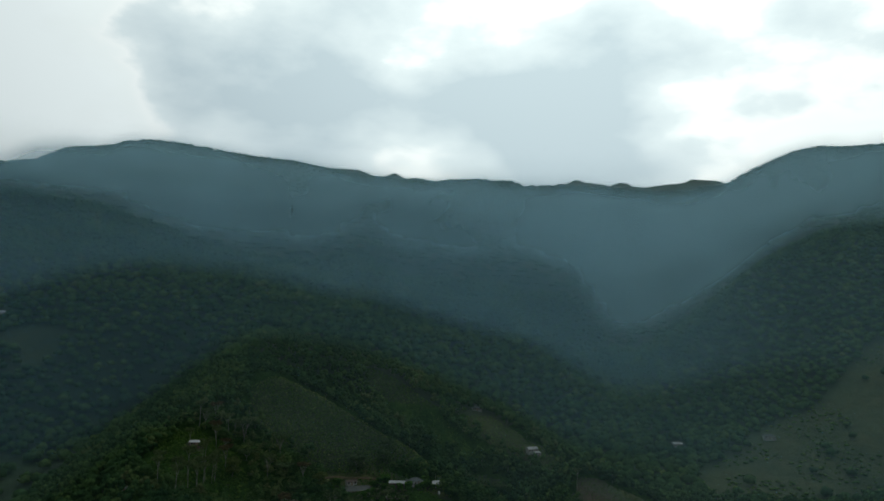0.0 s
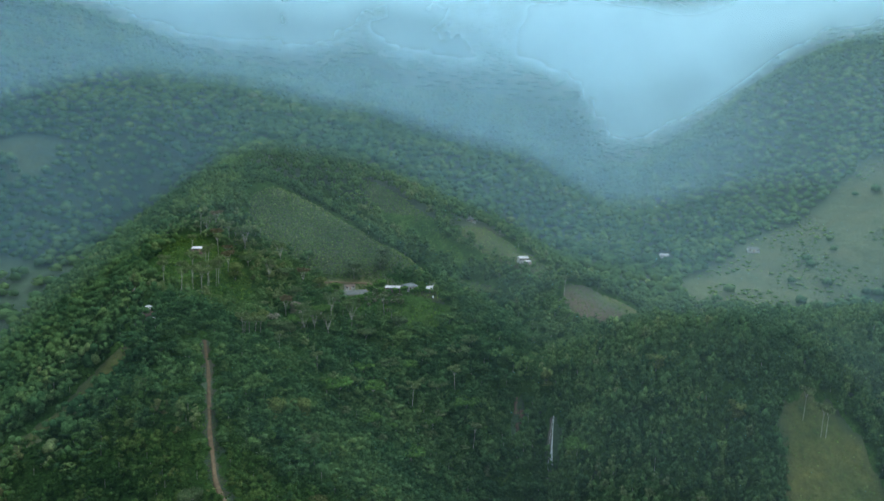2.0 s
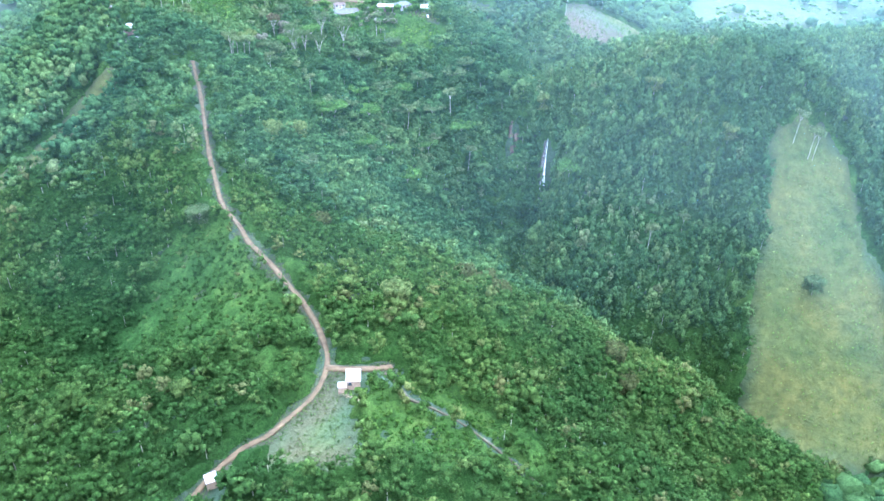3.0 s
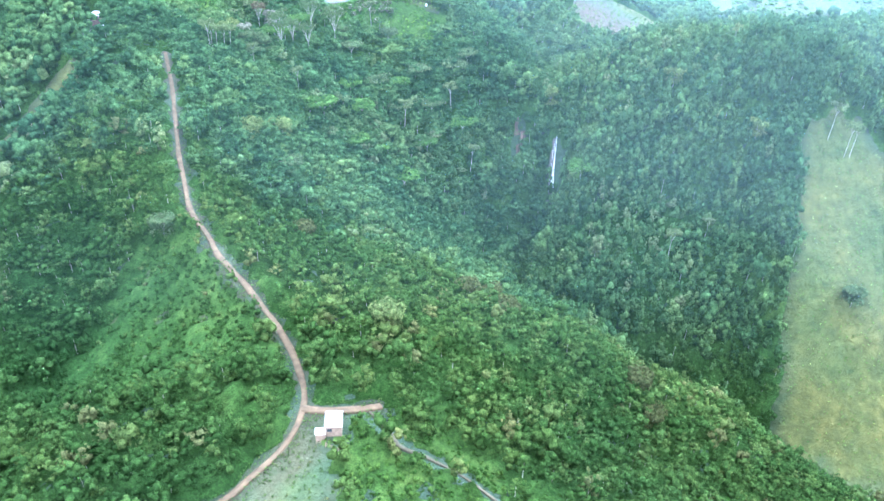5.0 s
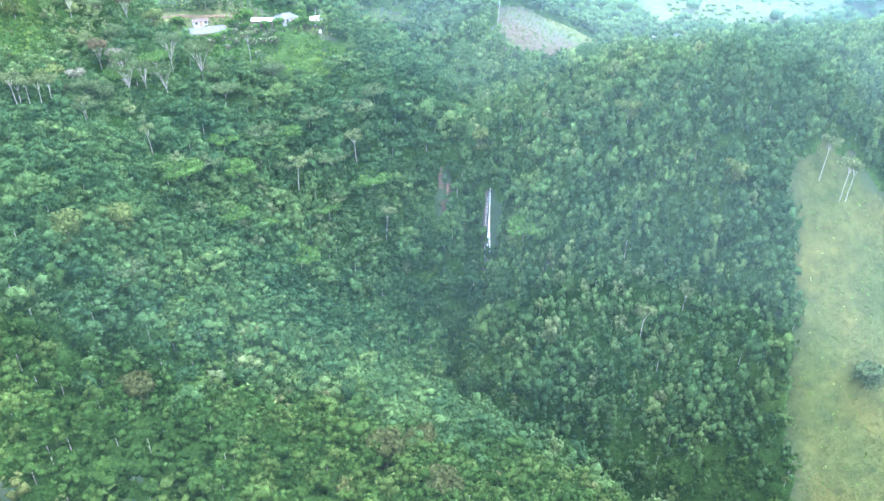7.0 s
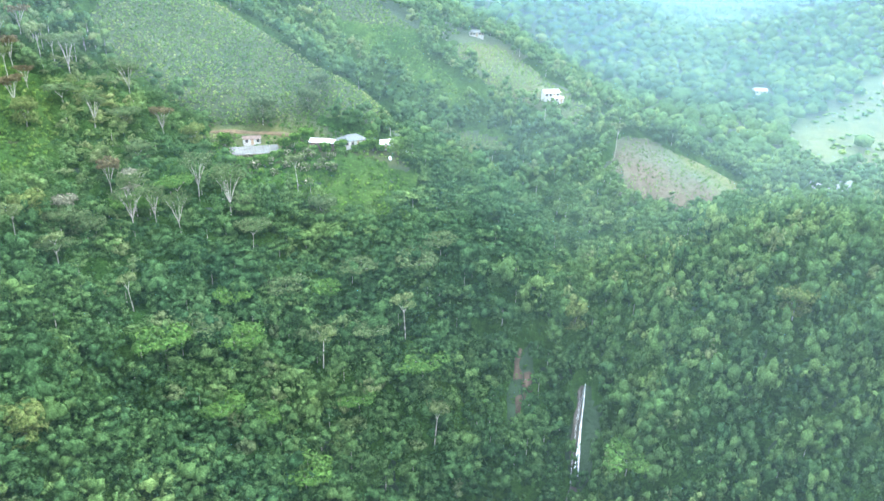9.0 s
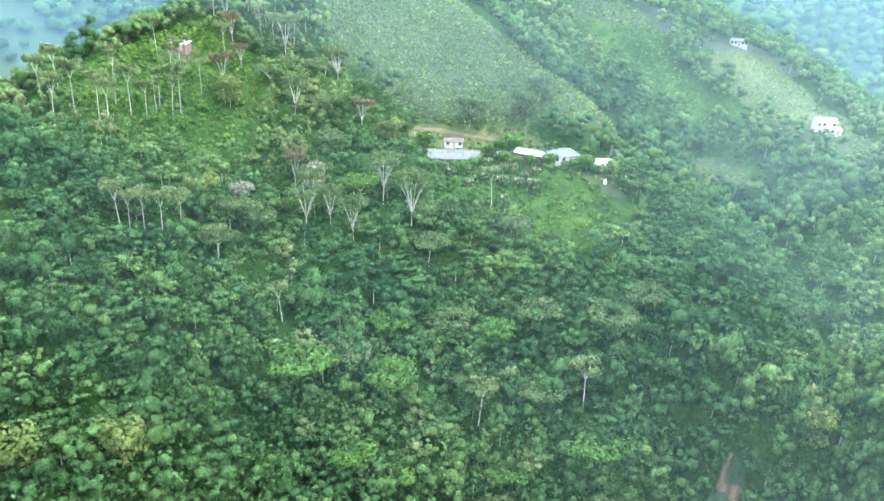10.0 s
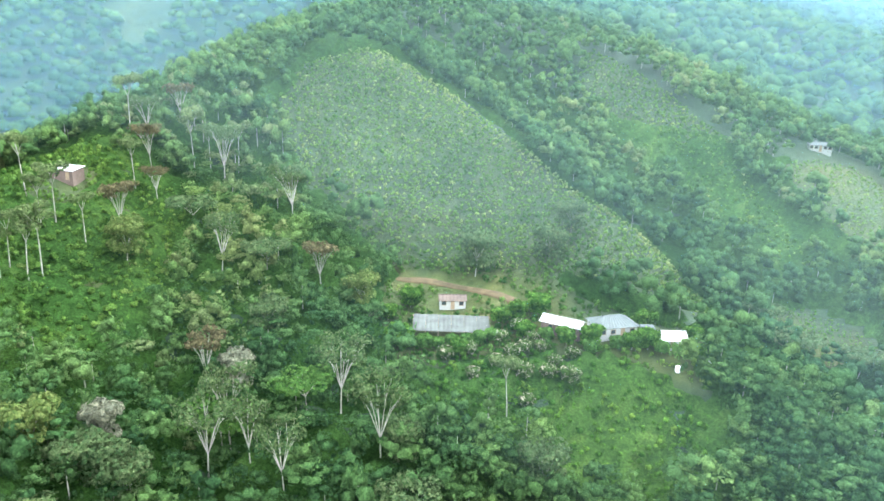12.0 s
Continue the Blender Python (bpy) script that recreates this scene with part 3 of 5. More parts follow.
def crown_cards(lumps, each, size, jitter, filled=0, soft=0.3, inner=1.0):
    """Leafy lumps and loose leaf sprays round them, about a crown of unit radius; each blade has a normal near that of its lump."""
    out = [face for cx, cy, cz, r, flat in lumps[:filled] for face in dome(cx, cy, cz, r * inner, flat)]
    for cx, cy, cz, r, flat in lumps:
        for k in range(each):
            a, h = rng.uniform(0, 2 * math.pi), rng.uniform(-0.4, 0.95)
            w = math.sqrt(max(0, 1 - h * h))
            nrm = np.array([w * math.cos(a), w * math.sin(a), h])
            p = np.array([cx, cy, cz]) + nrm * r * np.array([1, 1, flat]) * rng.uniform(0.86, 1.1)
            d = nrm * np.array([1, 1, 1 / max(flat, 0.3)]) + rng.normal(0, jitter, 3)
            d /= np.linalg.norm(d)
            u = np.cross(d, rng.normal(0, 1, 3))
            u /= np.linalg.norm(u)
            v = np.cross(d, u)
            w, t = size * rng.uniform(0.6, 1.2), size * rng.uniform(0.5, 1.0)
            lit = nrm + soft * d + np.array([0, 0, 0.15])
            lit /= np.linalg.norm(lit)
            out.append([np.concatenate([p + u * w * rng.uniform(0.7, 1.2) * i + v * t * rng.uniform(0.7, 1.2) * j - d * size * 0.3 * rng.uniform(0, 1), lit]) for i, j in ((-1, -0.6), (0.5, -1), (1, 0.6), (-0.5, 1))])
    return np.array(out, float).reshape(-1, 6)


def add_normals(me, normals):
    me.attributes.new("custom_normal", "FLOAT_VECTOR", "POINT").data.foreach_set("vector", np.ascontiguousarray(normals, np.float32).ravel())


def round_crown(n_lumps, each, size, filled=0, inner=1.0):
    """A full crown: a high middle with lumps round it, the outer ones lower."""
    lumps = [(rng.uniform(-0.15, 0.15), rng.uniform(-0.15, 0.15), rng.uniform(0.25, 0.45), rng.uniform(0.36, 0.46), 0.9)]
    for k in range(n_lumps):
        a, out = 2 * math.pi * (k + rng.uniform(-0.3, 0.3)) / n_lumps, rng.uniform(0.4, 0.7)
        lumps.append((out * math.cos(a), out * math.sin(a), rng.uniform(-0.4, 0.32) - 0.25 * (k % 2), rng.uniform(0.3, 0.5), rng.uniform(0.75, 1.0)))
    return crown_cards(lumps, each, size, 0.5, filled, 0.3, inner)


def broad_crown(n_lumps):
    """A far crown: one wide dome with a few lumps breaking its outline."""
    lumps = [(0, 0, 0, 0.9, 0.8)]
    for k in range(n_lumps):
        a = 2 * math.pi * (k + rng.uniform(-0.3, 0.3)) / n_lumps
        lumps.append((0.6 * math.cos(a), 0.6 * math.sin(a), rng.uniform(0.0, 0.35), rng.uniform(0.36, 0.5), 0.85))
    return crown_cards(lumps, 0, 0.2, 0.5, len(lumps))


def flat_crown(n_lumps, each, size, filled=0, inner=1.0):
    """A layered, umbrella-like crown."""
    lumps = [(0, 0, 0.18, 0.42, 0.42)]
    for k in range(n_lumps):
        a, out = 2 * math.pi * (k + rng.uniform(-0.35, 0.35)) / n_lumps, rng.uniform(0.45, 0.85)
        lumps.append((out * math.cos(a), out * math.sin(a), rng.uniform(-0.18, 0.14), rng.uniform(0.26, 0.42), 0.42))
    return crown_cards(lumps, each, size, 0.4, filled, 0.3, inner)


def tall_crown(n_lumps, each, size, filled=0, inner=1.0):
    """A narrow crown of lumps set one above another."""
    lumps = []
    for k in range(n_lumps):
        up = k / (n_lumps - 1)
        a, out = k * 2.4 + rng.uniform(-0.5, 0.5), 0.42 * (1 - 0.6 * up) * rng.uniform(0.6, 1.2)
        lumps.append((out * math.cos(a), out * math.sin(a), -0.7 + 1.45 * up, rng.uniform(0.4, 0.55) * (1 - 0.35 * up), 0.9))
    return crown_cards(lumps, each, size, 0.5, filled, 0.3, inner)


NEAR = [round_crown(7, 5, 0.15, 5, 0.86) for k in range(16)] + [tall_crown(6, 5, 0.15, 4, 0.86) for k in range(4)] + [flat_crown(7, 5, 0.13, 4, 0.86) for k in range(3)]
FINE = [round_crown(9, 8, 0.12, 5, 0.82) for k in range(12)] + [tall_crown(7, 8, 0.13, 4, 0.82) for k in range(4)] + [flat_crown(10, 8, 0.12, 5, 0.82) for k in range(8)]
FACE = [tall_crown(6, 5, 0.15, 4, 0.86) for k in range(6)] + [round_crown(7, 5, 0.14, 5, 0.86) for k in range(10)]
LITE = [round_crown(4, 2, 0.18, 4) for k in range(12)] + [tall_crown(4, 2, 0.17, 4) for k in range(3)]
MID = [crown_cards([(0, 0, 0, 0.8, 0.85)], 5, 0.34, 0.5, 1) for k in range(10)]
FAR = [broad_crown(0) for k in range(6)]
SHRUB = [round_crown(2, 3, 0.26, 1) for k in range(6)]


def scatter(x0, x1, y0, y1, gap, jitter=0.42):
    gx, gy = np.meshgrid(np.arange(x0, x1, gap), np.arange(y0, y1, gap))
    x, y = gx.ravel() + rng.uniform(-jitter, jitter, gx.size) * gap, gy.ravel() + rng.uniform(-jitter, jitter, gx.size) * gap
    return x, y


LEAF_OLIVE = foliage("olive_leaves", [(0.0, (0.0205, 0.0528, 0.0132)), (0.4, (0.0325, 0.0756, 0.0198)), (0.72, (0.0515, 0.0985, 0.0269)), (0.92, (0.0706, 0.1122, 0.0347)), (1.0, (0.0896, 0.11, 0.0448))])
LEAF_CROP = foliage("crop_leaves", [(0.0, (0.028, 0.075, 0.016)), (0.6, (0.082, 0.152, 0.036)), (1.0, (0.17, 0.21, 0.085))])
LEAF_COFFEE = foliage("coffee_leaves", [(0.0, (0.022, 0.068, 0.012)), (0.6, (0.05, 0.122, 0.02)), (1.0, (0.09, 0.165, 0.032))])


def plant(name, kinds, x, y, z, radius, tall, tint, mat):
    """Many crowns joined into one mesh."""
    places, tints, normals = [], [], []
    which, turn = rng.integers(0, len(kinds), len(x)), rng.uniform(0, 2 * math.pi, len(x))
    for k, c in enumerate(kinds):
        i = np.nonzero(which == k)[0]
        if not len(i):
            continue
        co, si = np.cos(turn[i])[:, None], np.sin(turn[i])[:, None]
        px = (c[None, :, 0] * co - c[None, :, 1] * si) * radius[i][:, None] + x[i][:, None]
        py = (c[None, :, 0] * si + c[None, :, 1] * co) * radius[i][:, None] + y[i][:, None]
        pz = c[None, :, 2] * tall[i][:, None] + z[i][:, None]
        places.append(np.stack([px, py, pz], 2).reshape(-1, 3))
        tints.append(np.repeat(tint[i], len(c)))
        normals.append(np.stack([c[None, :, 3] * co - c[None, :, 4] * si, c[None, :, 3] * si + c[None, :, 4] * co, np.repeat(c[None, :, 5], len(i), 0)], 2).reshape(-1, 3))
    co = np.concatenate(places)
    me = soup(name, co, np.arange(len(co)).reshape(-1, 4))
    add_values(me, "tint", np.concatenate(tints))
    add_normals(me, np.concatenate(normals))
    me.materials.append(mat)
    return new(name, me)


# places of trees that stand out from the woods
SLIM_AT = [(-114.5, 332), (-111, 332.6), (-110.5, 335), (-119, 345), (-113.5, 346.6), (-126, 344.7), (-119, 342), (-112.7, 329), (-134, 377.5), (-120, 382.6), (-117.4, 385), (-112.7, 389), (-120.6, 365.6), (-33, 361.7),
           (-115.9, 301.8), (-118.7, 310), (-114.7, 313), (-110.3, 311.7), (-118.4, 321.7), (-114, 322), (-112.3, 325.2), (-125.5, 307.3), (-127.7, 314), (-84.5, 288.7), (-84.9, 291), (-83.7, 293.6), (-82, 296.6),
           (-80.8, 300.6), (-72.7, 302.2), (90, 259), (104, 264), (149, 283), (155, 279), (157, 279), (5.3, 319.3), (-14, 309.5), (14.4, 305), (-55.3, 300.3), (66, 404)]
FAN_AT = [(-47, 343), (-58.5, 349.2), (-92.2, 382.2), (-111.8, 383.2), (-131.5, 380.5), (-67.3, 326.8), (-92.7, 359.8), (-56.2, 330.5), (-69.6, 334.4), (-63, 331.2)]
FLAT_AT = [(-30.2, 286.8), (-23.1, 289.9), (-44.3, 291.2), (-3.8, 304.4), (10.6, 312.4), (-16.5, 325.4), (-30.7, 303.4), (59.6, 295.5), (-12.2, 283.8), (-62.5, 345.2), (-70, 333), (-37, 314)]
DULL_AT = [(-17, 314), (-3, 316.4), (-8.7, 332.1), (6.2, 335.5), (-39.4, 337.3), (-73.8, 303.7), (-41.6, 299.2), (-86, 365.2), (-105, 366), (-26, 322), (12, 342), (-47, 237), (12, 416), (24, 418), (4, 428)]
RED_AT = [(-77.4, 371.2), (-79.1, 339.8), (-111.6, 353.1), (-123.7, 373.4), (-129.7, 388.7), (-116, 367)]
YELLOW_AT = [(95.2, 311.2), (49.1, 330.6), (-69, 373), (-107, 350), (-84.3, 312), (-53, 255.4), (-60, 243), (122.7, 286), (-7.1, 151.9)]
SILVERY_AT = [(-75.1, 342.5), (-80.1, 319.7)]
ROUND_AT = [(-69, 185), (-75.5, 316), (-78.5, 313.5), (-71.5, 316.5), (-78.3, 355.2), (-23.6, 354.9), (-38.8, 416), (-44.9, 345.8), (-40, 404), (-54, 396), (153, 240)]
RUSSET_AT = [(22.6, 183), (57.7, 170.3), (60, 161), (-35.4, 200), (12, 196), (19.7, 205)]
LONE_TREES = np.array(SLIM_AT[13:] + FAN_AT + RED_AT + YELLOW_AT + SILVERY_AT)
HOUSE_PLOTS = [(45.5, 449, 6), (12.9, 514, 6), (150, 437, 6), (160, 441, 8), (177, 600, 8), (253, 606, 8), (-396, 614, 8), (-122.8, 284.5, 5), (-117, 276.5, 3),
               (-153, 322, 5.5), (-140, 309, 3), (-128, 355.6, 5), (-38.8, 93, 3), (-15.5, 120.6, 3.6)]


def open_ground(x, y, verge=2.4, bushy=(LEFT_SCRUB, PALE_SLOPE, COFFEE, HUT_SCRUB, TRAIL_SCRUB, SPUR_CROP)):
    w = rough_noise(x, y, 9, 41) * 3 + rough_noise(x, y, 22, 45) * 3
    free = np.zeros(x.shape)
    for a in (GRASS_FACE, GRASS_STRIP, CLEARING, BENCH, BARE_FIELD, HILL_CROP, FALL, SCAR_PATCH, SIDE_GREEN, LEFT_PASTURE, RIGHT_PASTURE, SPUR_PASTURE, *bushy):
        free = np.maximum(free, inside(x + w, y + w, a, 0.01))
    for hx, hy, hr in HOUSE_PLOTS:
        free = np.maximum(free, (np.hypot(x - hx, y - hy) < hr) | (np.hypot(x - hx, y - hy + hr) < hr * 0.8))
    free = np.maximum(free, line_distance(x, y, ROAD) < verge)
    free = np.maximum(free, line_distance(x, y, BRANCH) < verge)
    free = np.maximum(free, line_distance(x, y, TRAIL) < verge - 0.4)
    return free > 0.5


x, y = scatter(-235, 235, 66, 560, 2.95)
slope = np.hypot(land(x + 3, y) - land(x - 3, y), land(x, y + 3) - land(x, y - 3)) / 6
on_ridge = y + rough_noise(x, y, 25, 44) * 14 + 10 * rng.normal(0, 1, x.size) < 222
right_face = (x > 46) & (y > 222) & (y < 352) & ~on_ridge
head = ~on_ridge & ~right_face & (y < 392) & (x > -118)
past = ~on_ridge & ~right_face & ~head
share = np.select([on_ridge, right_face, head], [0.8, 0.9, 0.75], 0.56)
keep = ~open_ground(x, y) & (rng.uniform(0, 1, x.size) < share * np.hypot(1, slope) ** 1.1) & (x > -32 - 0.6 * y) & (x < np.minimum(240, 1.05 * y - 35)) & ((y < 480) | ((x > -150) & (x < 70)))
big = np.where(rng.uniform(0, 1, x.size) > 0.82, rng.uniform(1.2, 1.65, x.size), 1.0)
rad = np.select([on_ridge, right_face, head], [rng.uniform(1.5, 2.6, x.size), rng.uniform(1.8, 2.9, x.size), rng.uniform(2.1, 3.5, x.size)], rng.uniform(2.1, 3.5, x.size)) * big
clear = np.minimum(line_distance(x, y, ROAD), line_distance(x, y, BRANCH)) > 0.7 + 0.72 * rad
clear &= (y > 134) | (np.minimum(line_distance(x, y + 3.2, ROAD), line_distance(x, y + 3.2, BRANCH)) > 0.8 + 0.7 * rad)
keep &= clear & (line_distance(x, y, STREAM) > 0.3 + 0.45 * rad)
for tx, ty in LONE_TREES:
    keep &= np.hypot(x - tx, y - ty + 1.0) > 0.8 + 0.5 * rad
x, y, slope, rad, on_ridge, right_face, head, past = [a[keep] for a in (x, y, slope, rad, on_ridge, right_face, head, past)]
farm_side = head & (y > 300) & (x < -58)
rad = np.where(farm_side, rad * 0.72, rad)
tall = rad * rng.uniform(0.8, 1.25, x.size) * (1 + 0.3 * np.clip(slope - 0.4, 0, 1)) * np.where(right_face, 1.4, 1.0)
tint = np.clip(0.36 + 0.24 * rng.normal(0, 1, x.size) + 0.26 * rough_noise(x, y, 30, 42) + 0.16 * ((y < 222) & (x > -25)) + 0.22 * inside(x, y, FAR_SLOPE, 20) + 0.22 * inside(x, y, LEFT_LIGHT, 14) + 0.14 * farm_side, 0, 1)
crown_z = land(x, y) + 2.0 + tall * 0.6 + rng.uniform(0, 2.4, x.size)
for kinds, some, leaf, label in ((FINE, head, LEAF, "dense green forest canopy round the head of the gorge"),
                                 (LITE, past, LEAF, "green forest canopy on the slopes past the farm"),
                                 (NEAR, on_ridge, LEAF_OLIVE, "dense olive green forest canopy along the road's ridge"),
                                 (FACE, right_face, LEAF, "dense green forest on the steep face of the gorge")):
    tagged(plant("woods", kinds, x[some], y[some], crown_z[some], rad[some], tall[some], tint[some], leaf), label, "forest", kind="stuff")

# thin pale trunks under a part of the crowns
some = rng.uniform(0, 1, x.size) < np.where(right_face, 0.05, 0.14)
tx, ty, tz, th = x[some], y[some], land(x[some], y[some]) - 0.5, crown_z[some]
ring = np.array([(math.cos(a), math.sin(a)) for a in (0.3, 2.4, 4.5)]) * 0.11
low = np.stack([tx[:, None] + ring[None, :, 0], ty[:, None] + ring[None, :, 1], np.repeat(tz[:, None], 3, 1)], 2)
high = np.stack([tx[:, None] + ring[None, :, 0] * 0.6, ty[:, None] + ring[None, :, 1] * 0.6, np.repeat(th[:, None], 3, 1)], 2)
co = np.concatenate([low, high], 1).reshape(-1, 3)
i = (np.arange(len(tx)) * 6)[:, None]
trunk_me = soup("trunks", co, np.concatenate([i + np.array([[k, (k + 1) % 3, 3 + (k + 1) % 3, 3 + k]]) for k in range(3)]))
trunk_me.materials.append(BARK)
tagged(new("trunks", trunk_me), "thin pale tree trunks between the crowns", "forest", kind="stuff")

x, y = scatter(-700, 750, 480, 1000, 7.4)
keep = (y > 560) | (x < -150) | (x > 70)
x, y = x[keep], y[keep]
x2, y2 = scatter(-700, -330, 60, 480, 12)
x3, y3 = scatter(330, 750, 60, 480, 12)
x4, y4 = scatter(-330, -240, 300, 480, 12)
x5, y5 = scatter(240, 330, 300, 480, 12)
x, y = np.concatenate([x, x2, x3, x4, x5]), np.concatenate([y, y2, y3, y4, y5])
keep = (~open_ground(x, y) | ((inside(x, y, RIGHT_PASTURE, 0.01) > 0.5) & (rng.uniform(0, 1, x.size) < 0.02))) & (np.abs(x) < 160 + 0.8 * y)
x, y = x[keep], y[keep]
rad = rng.uniform(3.6, 6.4, x.size)
tint = np.clip(0.4 + 0.2 * rng.normal(0, 1, x.size) + 0.2 * rough_noise(x, y, 60, 43), 0, 1)
tagged(plant("woods", MID, x, y, on_ground(x, y) + rad * 0.6, rad, rad * 0.9, tint, LEAF), "farther wooded hillsides in hazy green", "forest", kind="stuff")

x, y = scatter(-330, 330, -120, 300, 9.5)
keep = ((x < -30 - 0.6 * y) | (x > np.minimum(238, 1.05 * y - 33)) | (y < 66)) & (line_distance(x, y, ROAD) > 6)
x, y = x[keep], y[keep]
rad = rng.uniform(4.2, 6.8, x.size)
tint = np.clip(0.4 + 0.2 * rng.normal(0, 1, x.size), 0, 1)
tagged(plant("woods", MID, x, y, on_ground(x, y) + rad * 0.6, rad, rad * 0.9, tint, LEAF), "wooded slopes beside and behind the road's ridge", "forest", kind="stuff")

x, y = scatter(-1700, 1700, 1000, 2500, 21)
keep = (np.abs(x) < 0.66 * y + 120)
x, y = x[keep], y[keep]
rad = rng.uniform(9, 14, x.size)
tint = np.clip(0.35 + 0.1 * rng.normal(0, 1, x.size), 0, 1)
tagged(plant("woods", FAR, x, y, on_ground(x, y) + rad * 0.05, rad, rad * 0.32, tint, LEAF), "distant blue-green mountain forest", "forest", kind="stuff")

# undergrowth: a bumpy leafy layer that closes the gaps between the crowns
ux, uy = np.arange(-215, 225, 2.0), np.arange(72, 500, 2.0)
gx, gy = np.meshgrid(ux, uy)
jx, jy = gx + rng.uniform(-0.6, 0.6, gx.shape), gy + rng.uniform(-0.6, 0.6, gy.shape)
shade = open_ground(jx, jy, 2.0, ())
rise = 1.5 + 1.3 * rough_noise(jx, jy, 4.5, 81) + 1.1 * rough_noise(jx, jy, 2.2, 82) + 0.5 * rng.normal(0, 1, gx.shape)
bushy = np.maximum.reduce([inside(jx, jy, a, 4) for a in (LEFT_SCRUB, PALE_SLOPE, COFFEE, HUT_SCRUB, TRAIL_SCRUB, SPUR_CROP)])
jz = land(jx, jy) + np.where(shade, -1.5, rise * (1 - 0.5 * bushy))
i = (np.arange(len(uy) - 1)[:, None] * len(ux) + np.arange(len(ux) - 1)[None]).ravel()
quads = np.stack([i, i + 1, i + len(ux) + 1, i + len(ux)], 1)
wooded = ~shade.ravel()
quads = quads[wooded[quads].any(1)]
used, quads = np.unique(quads, return_inverse=True)
under_me = soup("undergrowth", np.stack([jx.ravel(), jy.ravel(), jz.ravel()], 1)[used], quads.reshape(-1, 4))
add_values(under_me, "tint", np.clip(0.12 + 0.2 * bushy + 0.3 * rough_noise(jx, jy, 5, 83) + 0.15 * rng.normal(0, 1, gx.shape), 0, 1).ravel()[used])
under_me.materials.append(LEAF_OLIVE)
tagged(new("undergrowth", under_me), "dense dark green undergrowth between the trees", "undergrowth", kind="stuff")

# low crop bushes behind the sheds, coffee below them, scrub on the open slopes
def bushes(name, label, area, gap, size, mean, seed, part_of=1.0, leaf=LEAF_CROP, spread=0.16, backlit_line=()):
    xs, ys = [p[0] for p in area], [p[1] for p in area]
    x, y = scatter(min(xs), max(xs), min(ys), max(ys), gap)
    keep = (inside(x + rough_noise(x, y, 8, seed) * 2, y, area, 0.01) > 0.5) & (rng.uniform(0, 1, x.size) < part_of) & (line_distance(x, y, FARM_TRACK) > 2.2)
    for hx, hy, hr in ((-22, 388.6, 6), (-30.6, 384.4, 5.5), (-12, 390.4, 5.5), (-55, 386.4, 5), (-55.3, 374.7, 3.2), (-50.8, 376.8, 3.2), (-46.3, 378.9, 3.2), (-128, 355, 4), (-14.8, 121.2, 2.8), (-17, 118.9, 1.8)):
        keep &= np.hypot(x - hx, y - hy) > hr
    x, y = x[keep], y[keep]
    rad = rng.uniform(size * 0.7, size * 1.3, x.size)
    tint = np.clip(mean + spread * rng.normal(0, 1, x.size) + 0.15 * rough_noise(x, y, 12, seed), 0, 1)
    # yellow glow of the backlit crest, put into the bushes' tint
    if backlit_line:
        tint = np.clip(tint + 0.35 * np.clip(1 - line_distance(x, y, [p[:2] for p in backlit_line]) / 7, 0, 1), 0, 1)
    tagged(plant(name, SHRUB, x, y, land(x, y) + rad * 0.5, rad, rad * 1.1, tint, leaf), label, "bushes", kind="stuff")


x, y = scatter(-140, 120, 78, 262, 3.2)
d = np.minimum(np.minimum(line_distance(x, y, ROAD), line_distance(x, y, BRANCH)), line_distance(x, y, TRAIL) + 0.3)
keep = (d > 1.7) & (~open_ground(x, y) | (d < 3.0)) & (x > -30 - 0.55 * y) & (x < 1.0 * y - 35) & (inside(x, y, CLEARING, 0.01) < 0.5)
for hx, hy, hr in HOUSE_PLOTS:
    keep &= np.hypot(x - hx, y - hy) > hr
x, y, d = x[keep], y[keep], d[keep]
rad = rng.uniform(0.9, 1.6, x.size) * np.where(d < 2.9, 0.6, 1.0)
tint = np.clip(0.25 + 0.18 * rng.normal(0, 1, x.size) + 0.2 * rough_noise(x, y, 18, 46), 0, 1)
tagged(plant("shrubs", SHRUB, x, y, land(x, y) + rad * 0.5 + np.where(d < 2.9, 0.0, 1.0), rad, rad * 1.2, tint, LEAF_OLIVE), "dense green shrubs under the trees along the road", "bushes", kind="stuff")

x, y = scatter(-20, 160, 224, 350, 2.8)
slope = np.hypot(land(x + 3, y) - land(x - 3, y), land(x, y + 3) - land(x, y - 3)) / 6
keep = ~open_ground(x, y) & (rng.uniform(0, 1, x.size) < 0.62 * np.hypot(1, slope)) & (line_distance(x, y, STREAM) > 0.8)
x, y = x[keep], y[keep]
rad = rng.uniform(0.9, 1.7, x.size)
tint = np.clip(0.3 + 0.2 * rng.normal(0, 1, x.size), 0, 1)
tagged(plant("shrubs", SHRUB, x, y, land(x, y) + rad * 0.5 + 1.2, rad, rad * 1.4, tint, LEAF), "green shrubs and ferns on the steep gorge sides", "bushes", kind="stuff")

x, y = scatter(-122, 60, 268, 396, 2.3)
keep = ~open_ground(x, y) & (rng.uniform(0, 1, x.size) < 0.7)
x, y = x[keep], y[keep]
rad = rng.uniform(0.7, 1.5, x.size)
tint = np.clip(0.2 + 0.2 * rng.normal(0, 1, x.size), 0, 1)
tagged(plant("shrubs", SHRUB, x, y, land(x, y) + rad * 0.5 + 1.3, rad, rad * 1.3, tint, LEAF), "dark green shrubs and saplings under the forest edge", "bushes", kind="stuff")

